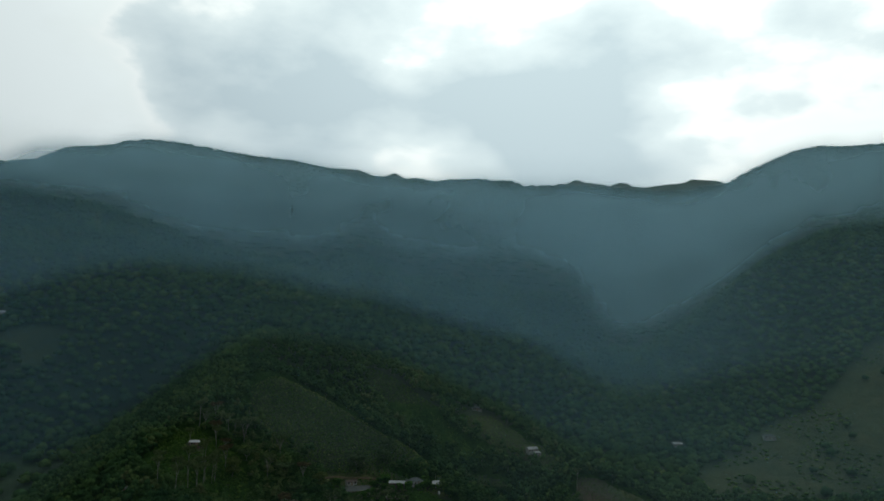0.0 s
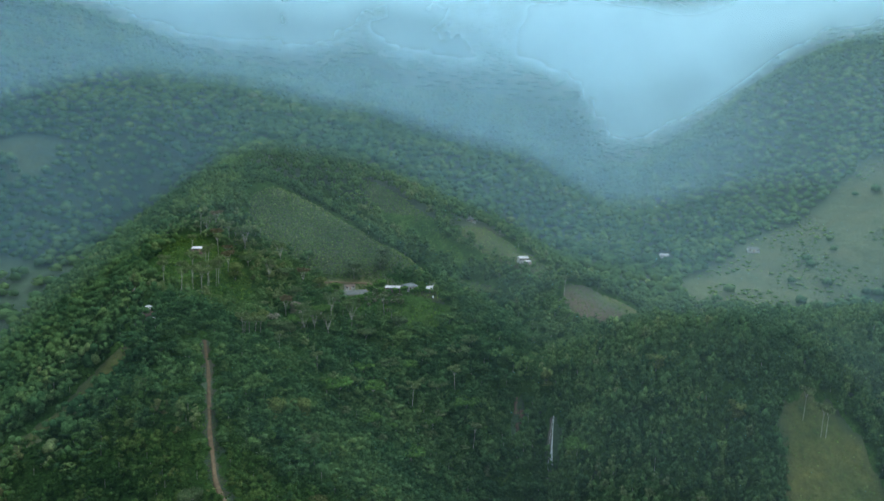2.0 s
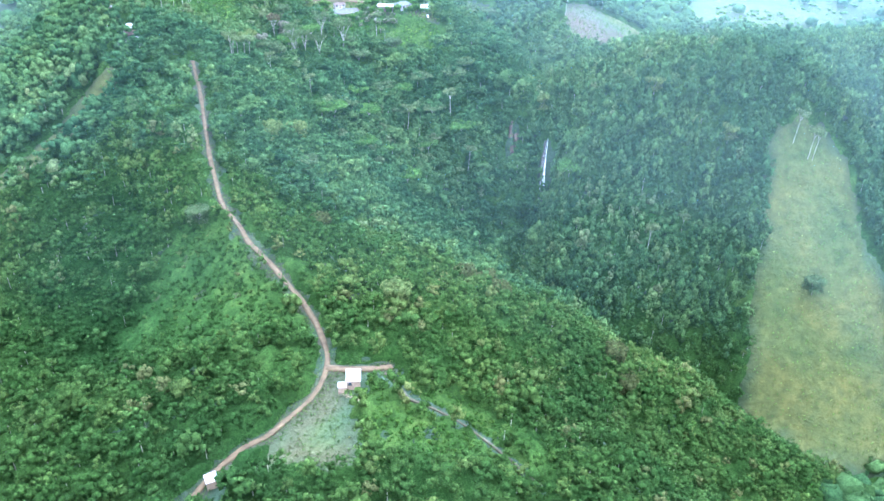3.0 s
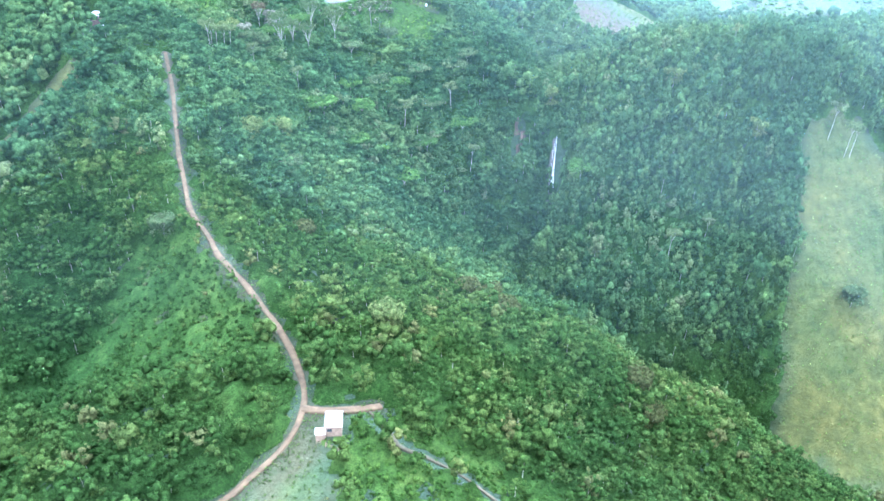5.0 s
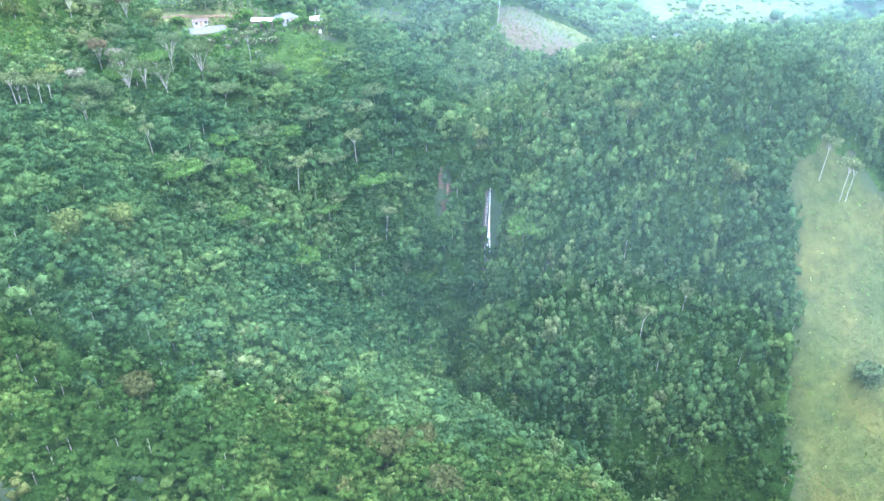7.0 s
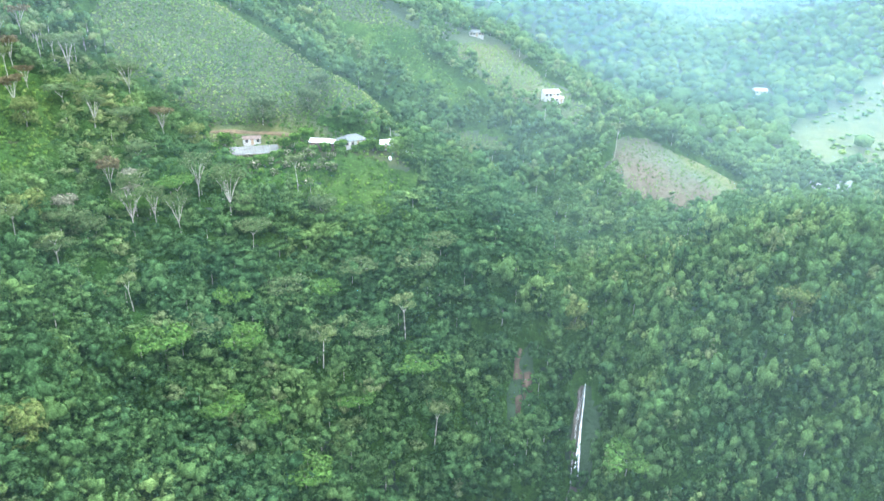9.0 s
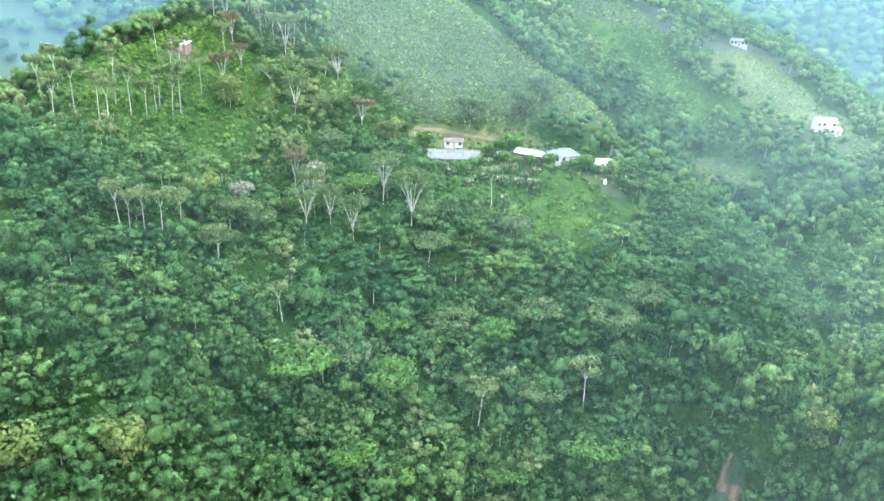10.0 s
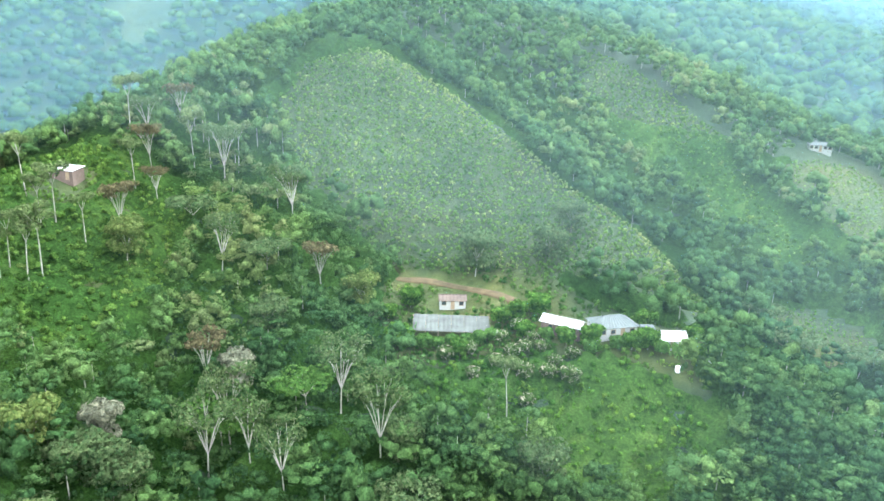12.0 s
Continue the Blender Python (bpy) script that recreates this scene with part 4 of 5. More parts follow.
FARM_TRACK = [(-70, 389), (-64, 391.5), (-57, 392.5), (-48, 392), (-40, 390)]
bushes("crop_bushes", "light green crop bushes covering the hill", HILL_CROP, 1.25, 0.95, 0.42, 51, 0.95, LEAF_CROP, 0.26, CROP_CREST)
bushes("crop_bushes", "light green crop bushes on the slope behind the farm", SPUR_CROP, 1.6, 1.05, 0.36, 61, 0.95, LEAF_CROP, 0.26)
bushes("scrub", "dense bright green bushes below the hut", HUT_SCRUB, 1.5, 1.15, 0.12, 62, 0.95)
bushes("scrub", "bright green bushes along the worn footpath", TRAIL_SCRUB, 1.5, 1.1, 0.08, 63, 0.95)
bushes("coffee_bushes", "dense glossy green coffee bushes below the farm", COFFEE, 1.8, 1.3, 0.38, 52, 1.0, LEAF_COFFEE, 0.28)
bushes("crop_bushes", "low bright green plants on the smooth hollow", SIDE_GREEN, 1.2, 0.55, 0.6, 64, 0.95, LEAF_COFFEE, 0.2)
bushes("scrub", "bright green shrubs on the slope beside the road", LEFT_SCRUB, 1.8, 1.3, 0.3, 50, 0.95, LEAF_OLIVE, 0.25)
bushes("scrub", "scattered green scrub on the grassy slope", PALE_SLOPE, 1.6, 1.4, 0.3, 53, 0.95)
bushes("scrub", "low scrub around the farm buildings", BENCH, 1.8, 1.3, 0.22, 54, 0.9, LEAF_CROP, 0.22)
bushes("scrub", "grass tussocks and scrub on the steep pasture", GRASS_FACE, 1.6, 0.55, 0.3, 55, 0.45, LEAF_CROP, 0.28)
bushes("scrub", "low scrub in the clearing by the hut", CLEARING, 1.1, 0.42, 0.6, 56, 0.6, LEAF_OLIVE, 0.25)
bushes("scrub", "scrub and bushes on the cleared spur", SPUR_PASTURE, 1.6, 0.75, 0.55, 57, 0.85)
bushes("scrub", "thin scrub at the edge of the bare field", BARE_FIELD, 1.5, 0.6, 0.25, 58, 0.5)
bushes("scrub", "sparse ferns on the bare rock scar", SCAR_PATCH, 1.4, 0.8, 0.2, 60, 0.75, LEAF_OLIVE, 0.2)
bushes("scrub", "low bushes on the open grass strip", GRASS_STRIP, 2.6, 1.0, 0.5, 59, 0.3)
tagged(strip("farm_track", FARM_TRACK, 1.4, 0.3, DIRT, 34), "short reddish dirt track behind the sheds", "path", kind="structure")


# ---- things: helpers ----
def part(name, bm, mat, parent, label=""):
    me = bpy.data.meshes.new(name)
    bm.to_mesh(me)
    bm.free()
    me.materials.append(mat)
    ob = new(name, me)
    ob.parent = parent
    return tagged(ob, label) if label else ob


def thing(name, x, y, turn=0.0, lift=0.0):
    ob = new(name)
    ob.empty_display_size = 0.5
    ob.matrix_basis = pose(x, y, float(land(x, y)) + lift, 0, 0, turn)
    return ob


def box(bm, x0, x1, y0, y1, z0, z1):
    v = [bm.verts.new(p) for p in ((x0, y0, z0), (x1, y0, z0), (x1, y1, z0), (x0, y1, z0), (x0, y0, z1), (x1, y0, z1), (x1, y1, z1), (x0, y1, z1))]
    for f in ((3, 2, 1, 0), (4, 5, 6, 7), (0, 1, 5, 4), (1, 2, 6, 5), (2, 3, 7, 6), (3, 0, 4, 7)):
        bm.faces.new([v[i] for i in f])


def tube(bm, points, radii, sides=6):
    """A tapered round limb along points."""
    rings = []
    for i, p in enumerate(points):
        a, b = Vector(points[max(i - 1, 0)]), Vector(points[min(i + 1, len(points) - 1)])
        q = (b - a).to_track_quat("Z", "Y")
        rings.append([bm.verts.new(Vector(p) + q @ Vector((radii[i] * math.cos(2 * math.pi * k / sides), radii[i] * math.sin(2 * math.pi * k / sides), 0))) for k in range(sides)])
    for a, b in zip(rings, rings[1:]):
        for k in range(sides):
            bm.faces.new((a[k], a[(k + 1) % sides], b[(k + 1) % sides], b[k]))
    bm.faces.new(rings[-1])


def wavy_slab(bm, corners, thick=0.06, waves=9):
    """A sheet roof between four corners, with its corrugations running down the slope."""
    a, b, c, d = [Vector(p) for p in corners]
    nrm = (b - a).cross(d - a).normalized()
    if nrm.z < 0:
        nrm = -nrm
    top, low = [], []
    n = waves * 2
    for i in range(n + 1):
        s = i / n
        off = nrm * (0.05 if i % 2 else 0.0)
        p, q = a.lerp(b, s), d.lerp(c, s)
        top.append((bm.verts.new(p + off), bm.verts.new(q + off)))
        low.append((bm.verts.new(p + off - nrm * thick), bm.verts.new(q + off - nrm * thick)))
    for i in range(n):
        bm.faces.new((top[i][0], top[i + 1][0], top[i + 1][1], top[i][1]))
        bm.faces.new((low[i][1], low[i + 1][1], low[i + 1][0], low[i][0]))
        bm.faces.new((top[i][0], low[i][0], low[i + 1][0], top[i + 1][0]))
        bm.faces.new((top[i][1], top[i + 1][1], low[i + 1][1], low[i][1]))
    bm.faces.new((top[0][0], top[0][1], low[0][1], low[0][0]))
    bm.faces.new((top[n][0], low[n][0], low[n][1], top[n][1]))


ROOF_WHITE = plain("white_roof_sheet", (0.26, 0.27, 0.265), 0.7, 0.12, 0.5, 0.0)
ROOF_GREY = plain("grey_roof_sheet", (0.055, 0.067, 0.067), 0.85, 0.2, 0.7, 0.0)
ROOF_BROWN = plain("brown_clay_roof", (0.075, 0.055, 0.045), 0.85, 0.35, 1.2)
WALL_WHITE = plain("whitewashed_wall", (0.28, 0.28, 0.265), 0.85, 0.15, 0.8)
WALL_PINK = plain("pinkish_brick_wall", (0.11, 0.078, 0.064), 0.9, 0.25, 1.5)
PLASTIC = plain("greenhouse_plastic", (0.045, 0.051, 0.046), 0.85, 0.45, 0.5)
WOOD = plain("weathered_wood", (0.24, 0.17, 0.11), 0.85, 0.35, 3.0)
ROCK = plain("wet_rock", (0.05, 0.046, 0.038), 0.55, 0.5, 0.35)
SCAR = plain("bare_reddish_rock", (0.062, 0.044, 0.029), 0.9, 0.5, 0.3)
GLASS_M, gn, gl, gb = material("window_glass", 0.1, 0.6)
gb.inputs["Base Color"].default_value = (0.03, 0.04, 0.045, 1)


def house(name, x, y, turn, wide, deep, high, label, wall_mat, roof_mat, roof="gable", doors=1, windows=2, rise=0.9, sink=1.2):
    """A small farm building: walls, sheet roof in two or one slopes or hipped, door and windows on its front (minus y)."""
    h = tagged(thing(name, x, y, turn), label, "house")
    w, d = wide / 2, deep / 2
    bm = bmesh.new()
    t = 0.15
    box(bm, -w, w, -d, -d + t, -sink, high)
    box(bm, -w, w, d - t, d, -sink, high)
    box(bm, -w, -w + t, -d + t, d - t, -sink, high)
    box(bm, w - t, w, -d + t, d - t, -sink, high)
    if roof == "gable":
        for s in (-w, w - t):
            v = [bm.verts.new(p) for p in ((s, -d, high), (s, d, high), (s, 0, high + rise), (s + t, -d, high), (s + t, d, high), (s + t, 0, high + rise))]
            for f in ((0, 2, 1), (3, 4, 5), (0, 3, 5, 2), (2, 5, 4, 1)):
                bm.faces.new([v[i] for i in f])
    part("wall", bm, wall_mat, h)
    o = min(0.4, 0.05 * wide)
    k = max(6, int(wide * 1.6))
    if roof == "gable":
        dz = rise * o / d
        for s in (-1, 1):
            bm = bmesh.new()
            wavy_slab(bm, [(-w - o, s * (d + o), high - dz + 0.04), (w + o, s * (d + o), high - dz + 0.04), (w + o, 0, high + rise + 0.05), (-w - o, 0, high + rise + 0.05)], waves=k)
            part("roof", bm, roof_mat, h)
        bm = bmesh.new()
        tube(bm, [(-w - o, 0, high + rise + 0.08), (w + o, 0, high + rise + 0.08)], [0.11, 0.11])
        part("roof_ridge", bm, roof_mat, h)
    elif roof == "lean":
        bm = bmesh.new()
        wavy_slab(bm, [(-w - o, -d - o, high + 0.05), (w + o, -d - o, high + 0.05), (w + o, d + o, high + rise), (-w - o, d + o, high + rise)], waves=k)
        part("roof", bm, roof_mat, h)
    else:
        r = w - d * 0.9
        bm = bmesh.new()
        a, b = (-r, 0, high + rise), (r, 0, high + rise)
        p = [(-w - o, -d - o, high - 0.2), (w + o, -d - o, high - 0.2), (w + o, d + o, high - 0.2), (-w - o, d + o, high - 0.2)]
        wavy_slab(bm, [p[0], p[1], b, a], waves=k)
        part("roof", bm, roof_mat, h)
        bm = bmesh.new()
        wavy_slab(bm, [p[2], p[3], a, b], waves=k)
        part("roof", bm, roof_mat, h)
        for q, e in (((p[3], p[0]), a), ((p[1], p[2]), b)):
            bm = bmesh.new()
            wavy_slab(bm, [q[0], q[1], e, e], waves=k // 2)
            part("roof", bm, roof_mat, h)
    n = doors + windows
    for i in range(n):
        cx = -w + wide * (i + 0.5) / n
        if i == n // 2 and doors:
            bm = bmesh.new()
            box(bm, cx - 0.42, cx + 0.42, -d - 0.05, -d + 0.03, 0.0, min(2.0, high - 0.2))
            part("door", bm, WOOD, h, "dark wooden door")
        else:
            f = bmesh.new()
            for sx0, sx1, sz0, sz1 in ((-0.5, 0.5, 0.85, 0.93), (-0.5, 0.5, 1.77, 1.85), (-0.5, -0.42, 0.93, 1.77), (0.42, 0.5, 0.93, 1.77)):
                box(f, cx + sx0, cx + sx1, -d - 0.06, -d + 0.02, sz0, sz1)
            win = part("window", f, WOOD, h, "dark window in a wooden frame")
            bm = bmesh.new()
            box(bm, cx - 0.42, cx + 0.42, -d - 0.03, -d + 0.01, 0.93, 1.77)
            part("pane", bm, GLASS_M, win)
    return h


# ---- the farm on the bench ----
house("farmhouse", -22.0, 388.6, 40, 8.0, 5.0, 2.4, "white farmhouse with a hipped grey sheet roof", WALL_WHITE, ROOF_GREY, "hip", 1, 3, 1.4)
house("long_shed", -30.6, 384.4, -2, 7.6, 3.4, 2.3, "long shed with a bright white roof and pinkish wall", WALL_PINK, ROOF_WHITE, "gable", 1, 1, 0.7)
house("white_shed", -11.4, 390.4, 27, 5.6, 4.4, 1.6, "small shed under a bright white sheet roof", WALL_WHITE, ROOF_WHITE, "gable", 1, 0, 0.9)
house("lean_to", -15.4, 390.0, 27, 2.4, 2.2, 1.9, "grey lean-to beside the white shed", WALL_WHITE, ROOF_GREY, "lean", 1, 0, 0.4)
house("cottage", -55.0, 386.4, 27, 5.4, 2.8, 2.0, "low white cottage with a brown roof", WALL_WHITE, ROOF_BROWN, "gable", 1, 2, 0.7)
house("brick_house", -128.0, 355.6, 12, 4.9, 3.4, 1.8, "pinkish brick house under a white sheet roof among trees", WALL_PINK, ROOF_WHITE, "lean", 1, 1, 0.5)


def drying_house(x, y, turn, wide, deep):
    """A long low shelter of posts under a sagging plastic cover."""
    h = tagged(thing("drying_shelter", x, y, turn), "long low crop-drying shelter with a pale plastic cover", "shelter")
    w, d = wide / 2, deep / 2
    for i in range(7):
        cx = -w + wide * i / 6
        for s, z in ((-d, 1.5), (d, 2.6)):
            bm = bmesh.new()
            tube(bm, [(cx, s, -1.2), (cx, s, z)], [0.07, 0.06])
            part("post", bm, WOOD, h)
    for i in range(6):
        bm = bmesh.new()
        x0, x1 = -w + wide * i / 6, -w + wide * (i + 1) / 6
        wavy_slab(bm, [(x0 + 0.02, -d - 0.3, 1.48), (x1 - 0.02, -d - 0.3, 1.48), (x1 - 0.02, d + 0.3, 2.66), (x0 + 0.02, d + 0.3, 2.66)], 0.03, 3)
        part("cover", bm, PLASTIC, h)
    for s, z in ((-d, 1.5), (d, 2.62)):
        bm = bmesh.new()
        tube(bm, [(-w - 0.2, s, z - 0.08), (w + 0.2, s, z - 0.08)], [0.06, 0.06])
        part("beam", bm, WOOD, h)
    return h


drying_house(-50.8, 376.8, 25, 15.0, 5.0)


def water_tank(x, y):
    h = tagged(thing("water_tank", x, y), "white round water tank on the slope", "tank")
    bm = bmesh.new()
    tube(bm, [(0, 0, -0.6), (0, 0, 0.1), (0, 0, 0.8), (0, 0, 0.88)], [0.45, 0.47, 0.44, 0.42], 16)
    body = part("tank_body", bm, WHITE, h)
    bm = bmesh.new()
    tube(bm, [(0, 0, 0.87), (0, 0, 1.0), (0, 0, 1.05)], [0.22, 0.2, 0.1], 12)
    part("lid", bm, WHITE, body)


water_tank(-8.5, 384.0)


def bent_mast(x, y):
    h = tagged(thing("bent_pole", x, y), "white bent pole standing by the bushes", "pole")
    bm = bmesh.new()
    tube(bm, [(0, 0, -0.5), (0, 0, 1.6), (-0.3, 0, 2.3), (-1.1, 0.1, 2.8), (-1.9, 0.2, 2.9)], [0.16, 0.14, 0.13, 0.12, 0.1], 8)
    part("shaft", bm, WHITE, h)


bent_mast(-2.8, 386.8)

# ---- buildings farther off ----
house("hill_house", 45.5, 449.0, 22, 6.2, 3.8, 2.2, "white house with a pale roof on the far spur", WALL_WHITE, ROOF_WHITE, "gable", 1, 3, 0.9)
house("hill_shed", 48.4, 445.4, 22, 3.8, 2.2, 1.8, "white shed below the house on the spur", WALL_WHITE, ROOF_WHITE, "lean", 1, 1, 0.4)
house("long_house", 12.9, 514.0, 10, 6.6, 3.2, 2.1, "long pale house in a clearing on the crest", WALL_WHITE, ROOF_GREY, "gable", 1, 4, 0.7)
house("valley_house", 150.0, 437.0, 20, 5.0, 4.0, 2.4, "white house in the saddle", WALL_WHITE, ROOF_WHITE, "gable", 1, 1, 0.8)
house("valley_barn", 160.0, 441.0, 15, 13.0, 5.0, 2.2, "long barn with a pale grey roof in the saddle", WALL_WHITE, ROOF_GREY, "lean", 1, 2, 0.5)
house("far_farm", 177.0, 600.0, 5, 7.0, 5.0, 2.4, "far white farmhouse in the valley", WALL_WHITE, ROOF_WHITE, "gable", 1, 2, 0.8)
house("pasture_house", 253.0, 606.0, -10, 9.0, 6.0, 2.6, "pale farmhouse on the green pasture", WALL_WHITE, ROOF_GREY, "hip", 1, 2, 1.2)
house("mountain_house", 224.0, 2040.0, 0, 16.0, 8.0, 4.0, "tiny white house high on the far mountain", WALL_WHITE, ROOF_WHITE, "gable", 1, 3, 1.5)
house("left_farm", -396.0, 614.0, 20, 9.0, 6.0, 2.6, "white farmhouse above a bright pasture", WALL_WHITE, ROOF_WHITE, "gable", 1, 2, 1.0)
# ---- buildings by the road ----
house("hilltop_house", -122.8, 284.5, 30, 4.2, 3.6, 2.6, "hilltop house with a white roof and pinkish walls", WALL_PINK, ROOF_WHITE, "hip", 1, 1, 1.1)
house("hilltop_shed", -117.0, 276.5, 10, 1.9, 1.8, 1.7, "tiny white shed by the hilltop house", WALL_WHITE, ROOF_WHITE, "lean", 1, 0, 0.3)
house("ridge_house", -153.0, 322.0, 15, 6.0, 3.6, 2.3, "house with a white roof beside the ridge", WALL_PINK, ROOF_WHITE, "gable", 1, 2, 0.7)
house("ridge_shed", -140.0, 309.0, 0, 1.8, 1.8, 1.8, "tiny white shed on the ridge", WALL_WHITE, ROOF_WHITE, "lean", 1, 0, 0.3)
house("road_hut", -14.8, 121.2, 6, 3.0, 3.6, 2.2, "small hut with a white sheet roof by the fork", WOOD, ROOF_WHITE, "lean", 1, 1, 0.35)
house("road_hut_store", -17.0, 118.9, 8, 1.8, 1.5, 1.6, "low store with a white roof beside the hut", WOOD, ROOF_WHITE, "lean", 1, 0, 0.2)
house("roadside_hut", -38.8, 93.0, 30, 2.2, 2.0, 2.0, "small white-roofed hut beside the dirt road", WOOD, ROOF_WHITE, "lean", 1, 0, 0.3)


def rail_fence(points, label):
    h = tagged(thing("rail_fence", *points[0]), label, "fence")
    base = h.matrix_basis.translation
    tops = []
    for px, py in points:
        z = float(land(px, py)) - base.z
        p = (px - base.x, py - base.y)
        bm = bmesh.new()
        tube(bm, [(*p, z - 0.4), (*p, z + 1.15)], [0.07, 0.06])
        part("post", bm, WOOD, h)
        tops.append((*p, z))
    for a, b in zip(tops, tops[1:]):
        for up in (0.55, 1.0):
            bm = bmesh.new()
            tube(bm, [(a[0], a[1], a[2] + up), (b[0], b[1], b[2] + up)], [0.05, 0.05])
            part("rail", bm, WOOD, h)


rail_fence([(-17.6, 117.6), (-15.8, 116.9), (-14.0, 116.2), (-12.2, 115.4), (-10.4, 114.6)], "thin wooden rail fence below the hut")

# ---- waterfall and bare rock ----
def draped(name, centre, wide, down, mat, lift, seed, rows=16, cols=8):
    """A rough rock face laid over the slope, from its top centre down towards the gorge."""
    (x0, y0), (dx, dy) = centre, down
    s, t = np.meshgrid(np.linspace(-1, 1, cols), np.linspace(0, 1, rows))
    n = math.hypot(dx, dy)
    edge = wide / 2 * (0.7 + 0.5 * rough_noise(t * 40, s * 30, 7, seed))
    x, y = x0 + dx * t + s * edge * dy / n, y0 + dy * t - s * edge * dx / n
    z = land(x, y) + lift * (1 - np.abs(s) ** 3) + rough_noise(x * 3, y * 3 + t * 20, 4, seed) * 0.5 - 0.6 * (np.abs(s) > 0.99)
    co = np.stack([x.ravel(), y.ravel(), z.ravel()], 1)
    i = (np.arange(rows - 1)[:, None] * cols + np.arange(cols - 1)[None]).ravel()
    me = soup(name, co, np.stack([i, i + 1, i + cols + 1, i + cols], 1))
    me.materials.append(mat)
    return new(name, me)


tagged(draped("rock_face", (50.6, 322.5), 3.8, (-1.5, -22.0), ROCK, 1.3, 71, 26, 12), "dark wet rock face behind the waterfall", "rock")
for k, (place, wide, fall_line) in enumerate((((34.2, 325.4), 3.2, (0.3, -4.4)), ((37.0, 322.0), 3.4, (0.4, -3.8)), ((35.4, 318.4), 2.8, (0.5, -3.6)))):
    tagged(draped("bare_cliff", place, wide, fall_line, SCAR, 1.0, 72 + k, 14, 10), "bare reddish rock scar on the slope", "rock", group="rock scars")
WATER, n_, l_, b_ = material("falling_water", 0.25, 0.5)
l_.new(ramp(n_, l_, noise_node(n_, l_, 1.5, 5), [(0.3, (0.42, 0.48, 0.5)), (0.65, (0.72, 0.76, 0.78))]), b_.inputs["Base Color"])
thin = ramp(n_, l_, noise_node(n_, l_, 1.1, 6, 0.7), [(0.32, (0.42, 0.42, 0.42)), (0.6, (0.95, 0.95, 0.95))])
l_.new(thin, b_.inputs["Alpha"])


def fall_strand(parent, name, line, widths, lift):
    pts = np.array(smooth_line(line, 6))
    w = np.interp(np.linspace(0, 1, len(pts)), np.linspace(0, 1, len(widths)), widths) * (1 + 0.25 * rough_noise(np.arange(len(pts)) * 3.0, np.zeros(len(pts)), 4, 77))
    cols = []
    for s, up in ((-1, -0.25), (-0.4, 0.05), (0.4, 0.1), (1, -0.25)):
        x, y = pts[:, 0] + s * w / 2, pts[:, 1]
        cols.append(np.stack([x, y, land(pts[:, 0], pts[:, 1]) + lift + up], 1))
    co = np.stack(cols, 1).reshape(-1, 3) - np.array(parent.matrix_basis.translation)
    i = (np.arange(len(pts) - 1)[:, None] * 4 + np.arange(3)[None]).ravel()
    me = soup(name, co, np.stack([i, i + 1, i + 5, i + 4], 1))
    me.polygons.foreach_set("use_smooth", np.ones(len(me.polygons), bool))
    me.materials.append(WATER)
    ob = new(name, me)
    ob.parent = parent


fall = tagged(thing("waterfall", 50.0, 305.0), "tall thin white waterfall dropping down wet rock", "waterfall")
fall_strand(fall, "main_strand", [(52.1, 320.6), (51.8, 318.0), (51.4, 315.5), (51.0, 312.5), (50.8, 309.5), (50.7, 306.0)], (0.16, 0.22, 0.3, 0.4, 0.5, 0.3), 2.6)
fall_strand(fall, "lower_strand", [(51.0, 313.5), (50.6, 311.0), (50.1, 308.5), (49.8, 305.5)], (0.1, 0.25, 0.4, 0.3), 2.5)
fall_strand(fall, "side_strand", [(51.6, 319.8), (50.9, 317.0), (50.0, 313.0), (49.3, 309.0), (48.9, 305.5)], (0.12, 0.06, 0.07, 0.1, 0.12), 2.2)
fall_strand(fall, "thin_strand", [(51.0, 318.6), (50.2, 315.5), (49.6, 312.0)], (0.04, 0.05, 0.04), 2.2)

# ---- trees that stand out ----
LEAF_BRIGHT = foliage("bright_leaves", [(0.0, (0.0488, 0.1221, 0.0296)), (1.0, (0.0851, 0.1628, 0.0429))])
LEAF_PALE = foliage("pale_leaves", [(0.0, (0.0444, 0.0888, 0.037)), (1.0, (0.0925, 0.1273, 0.0629))])
LEAF_LIGHT = foliage("light_leaves", [(0.0, (0.0629, 0.1073, 0.0407)), (1.0, (0.1184, 0.1517, 0.074))])
LEAF_RED = foliage("reddish_leaves", [(0.0, (0.076, 0.07, 0.04)), (1.0, (0.118, 0.102, 0.06))])
LEAF_RUSSET = foliage("russet_leaves", [(0.0, (0.046, 0.064, 0.024)), (1.0, (0.08, 0.088, 0.036))])
LEAF_YELLOW = foliage("yellow_leaves", [(0.0, (0.07, 0.115, 0.034)), (1.0, (0.125, 0.16, 0.058))])
LEAF_BLOSSOM = foliage("blossom", [(0.0, (0.04, 0.085, 0.024)), (0.74, (0.06, 0.1, 0.035)), (0.84, (0.22, 0.21, 0.165)), (1.0, (0.3, 0.28, 0.24))])
LEAF_WHITE = foliage("silvery_leaves", [(0.0, (0.1, 0.11, 0.085)), (1.0, (0.2, 0.205, 0.17))])


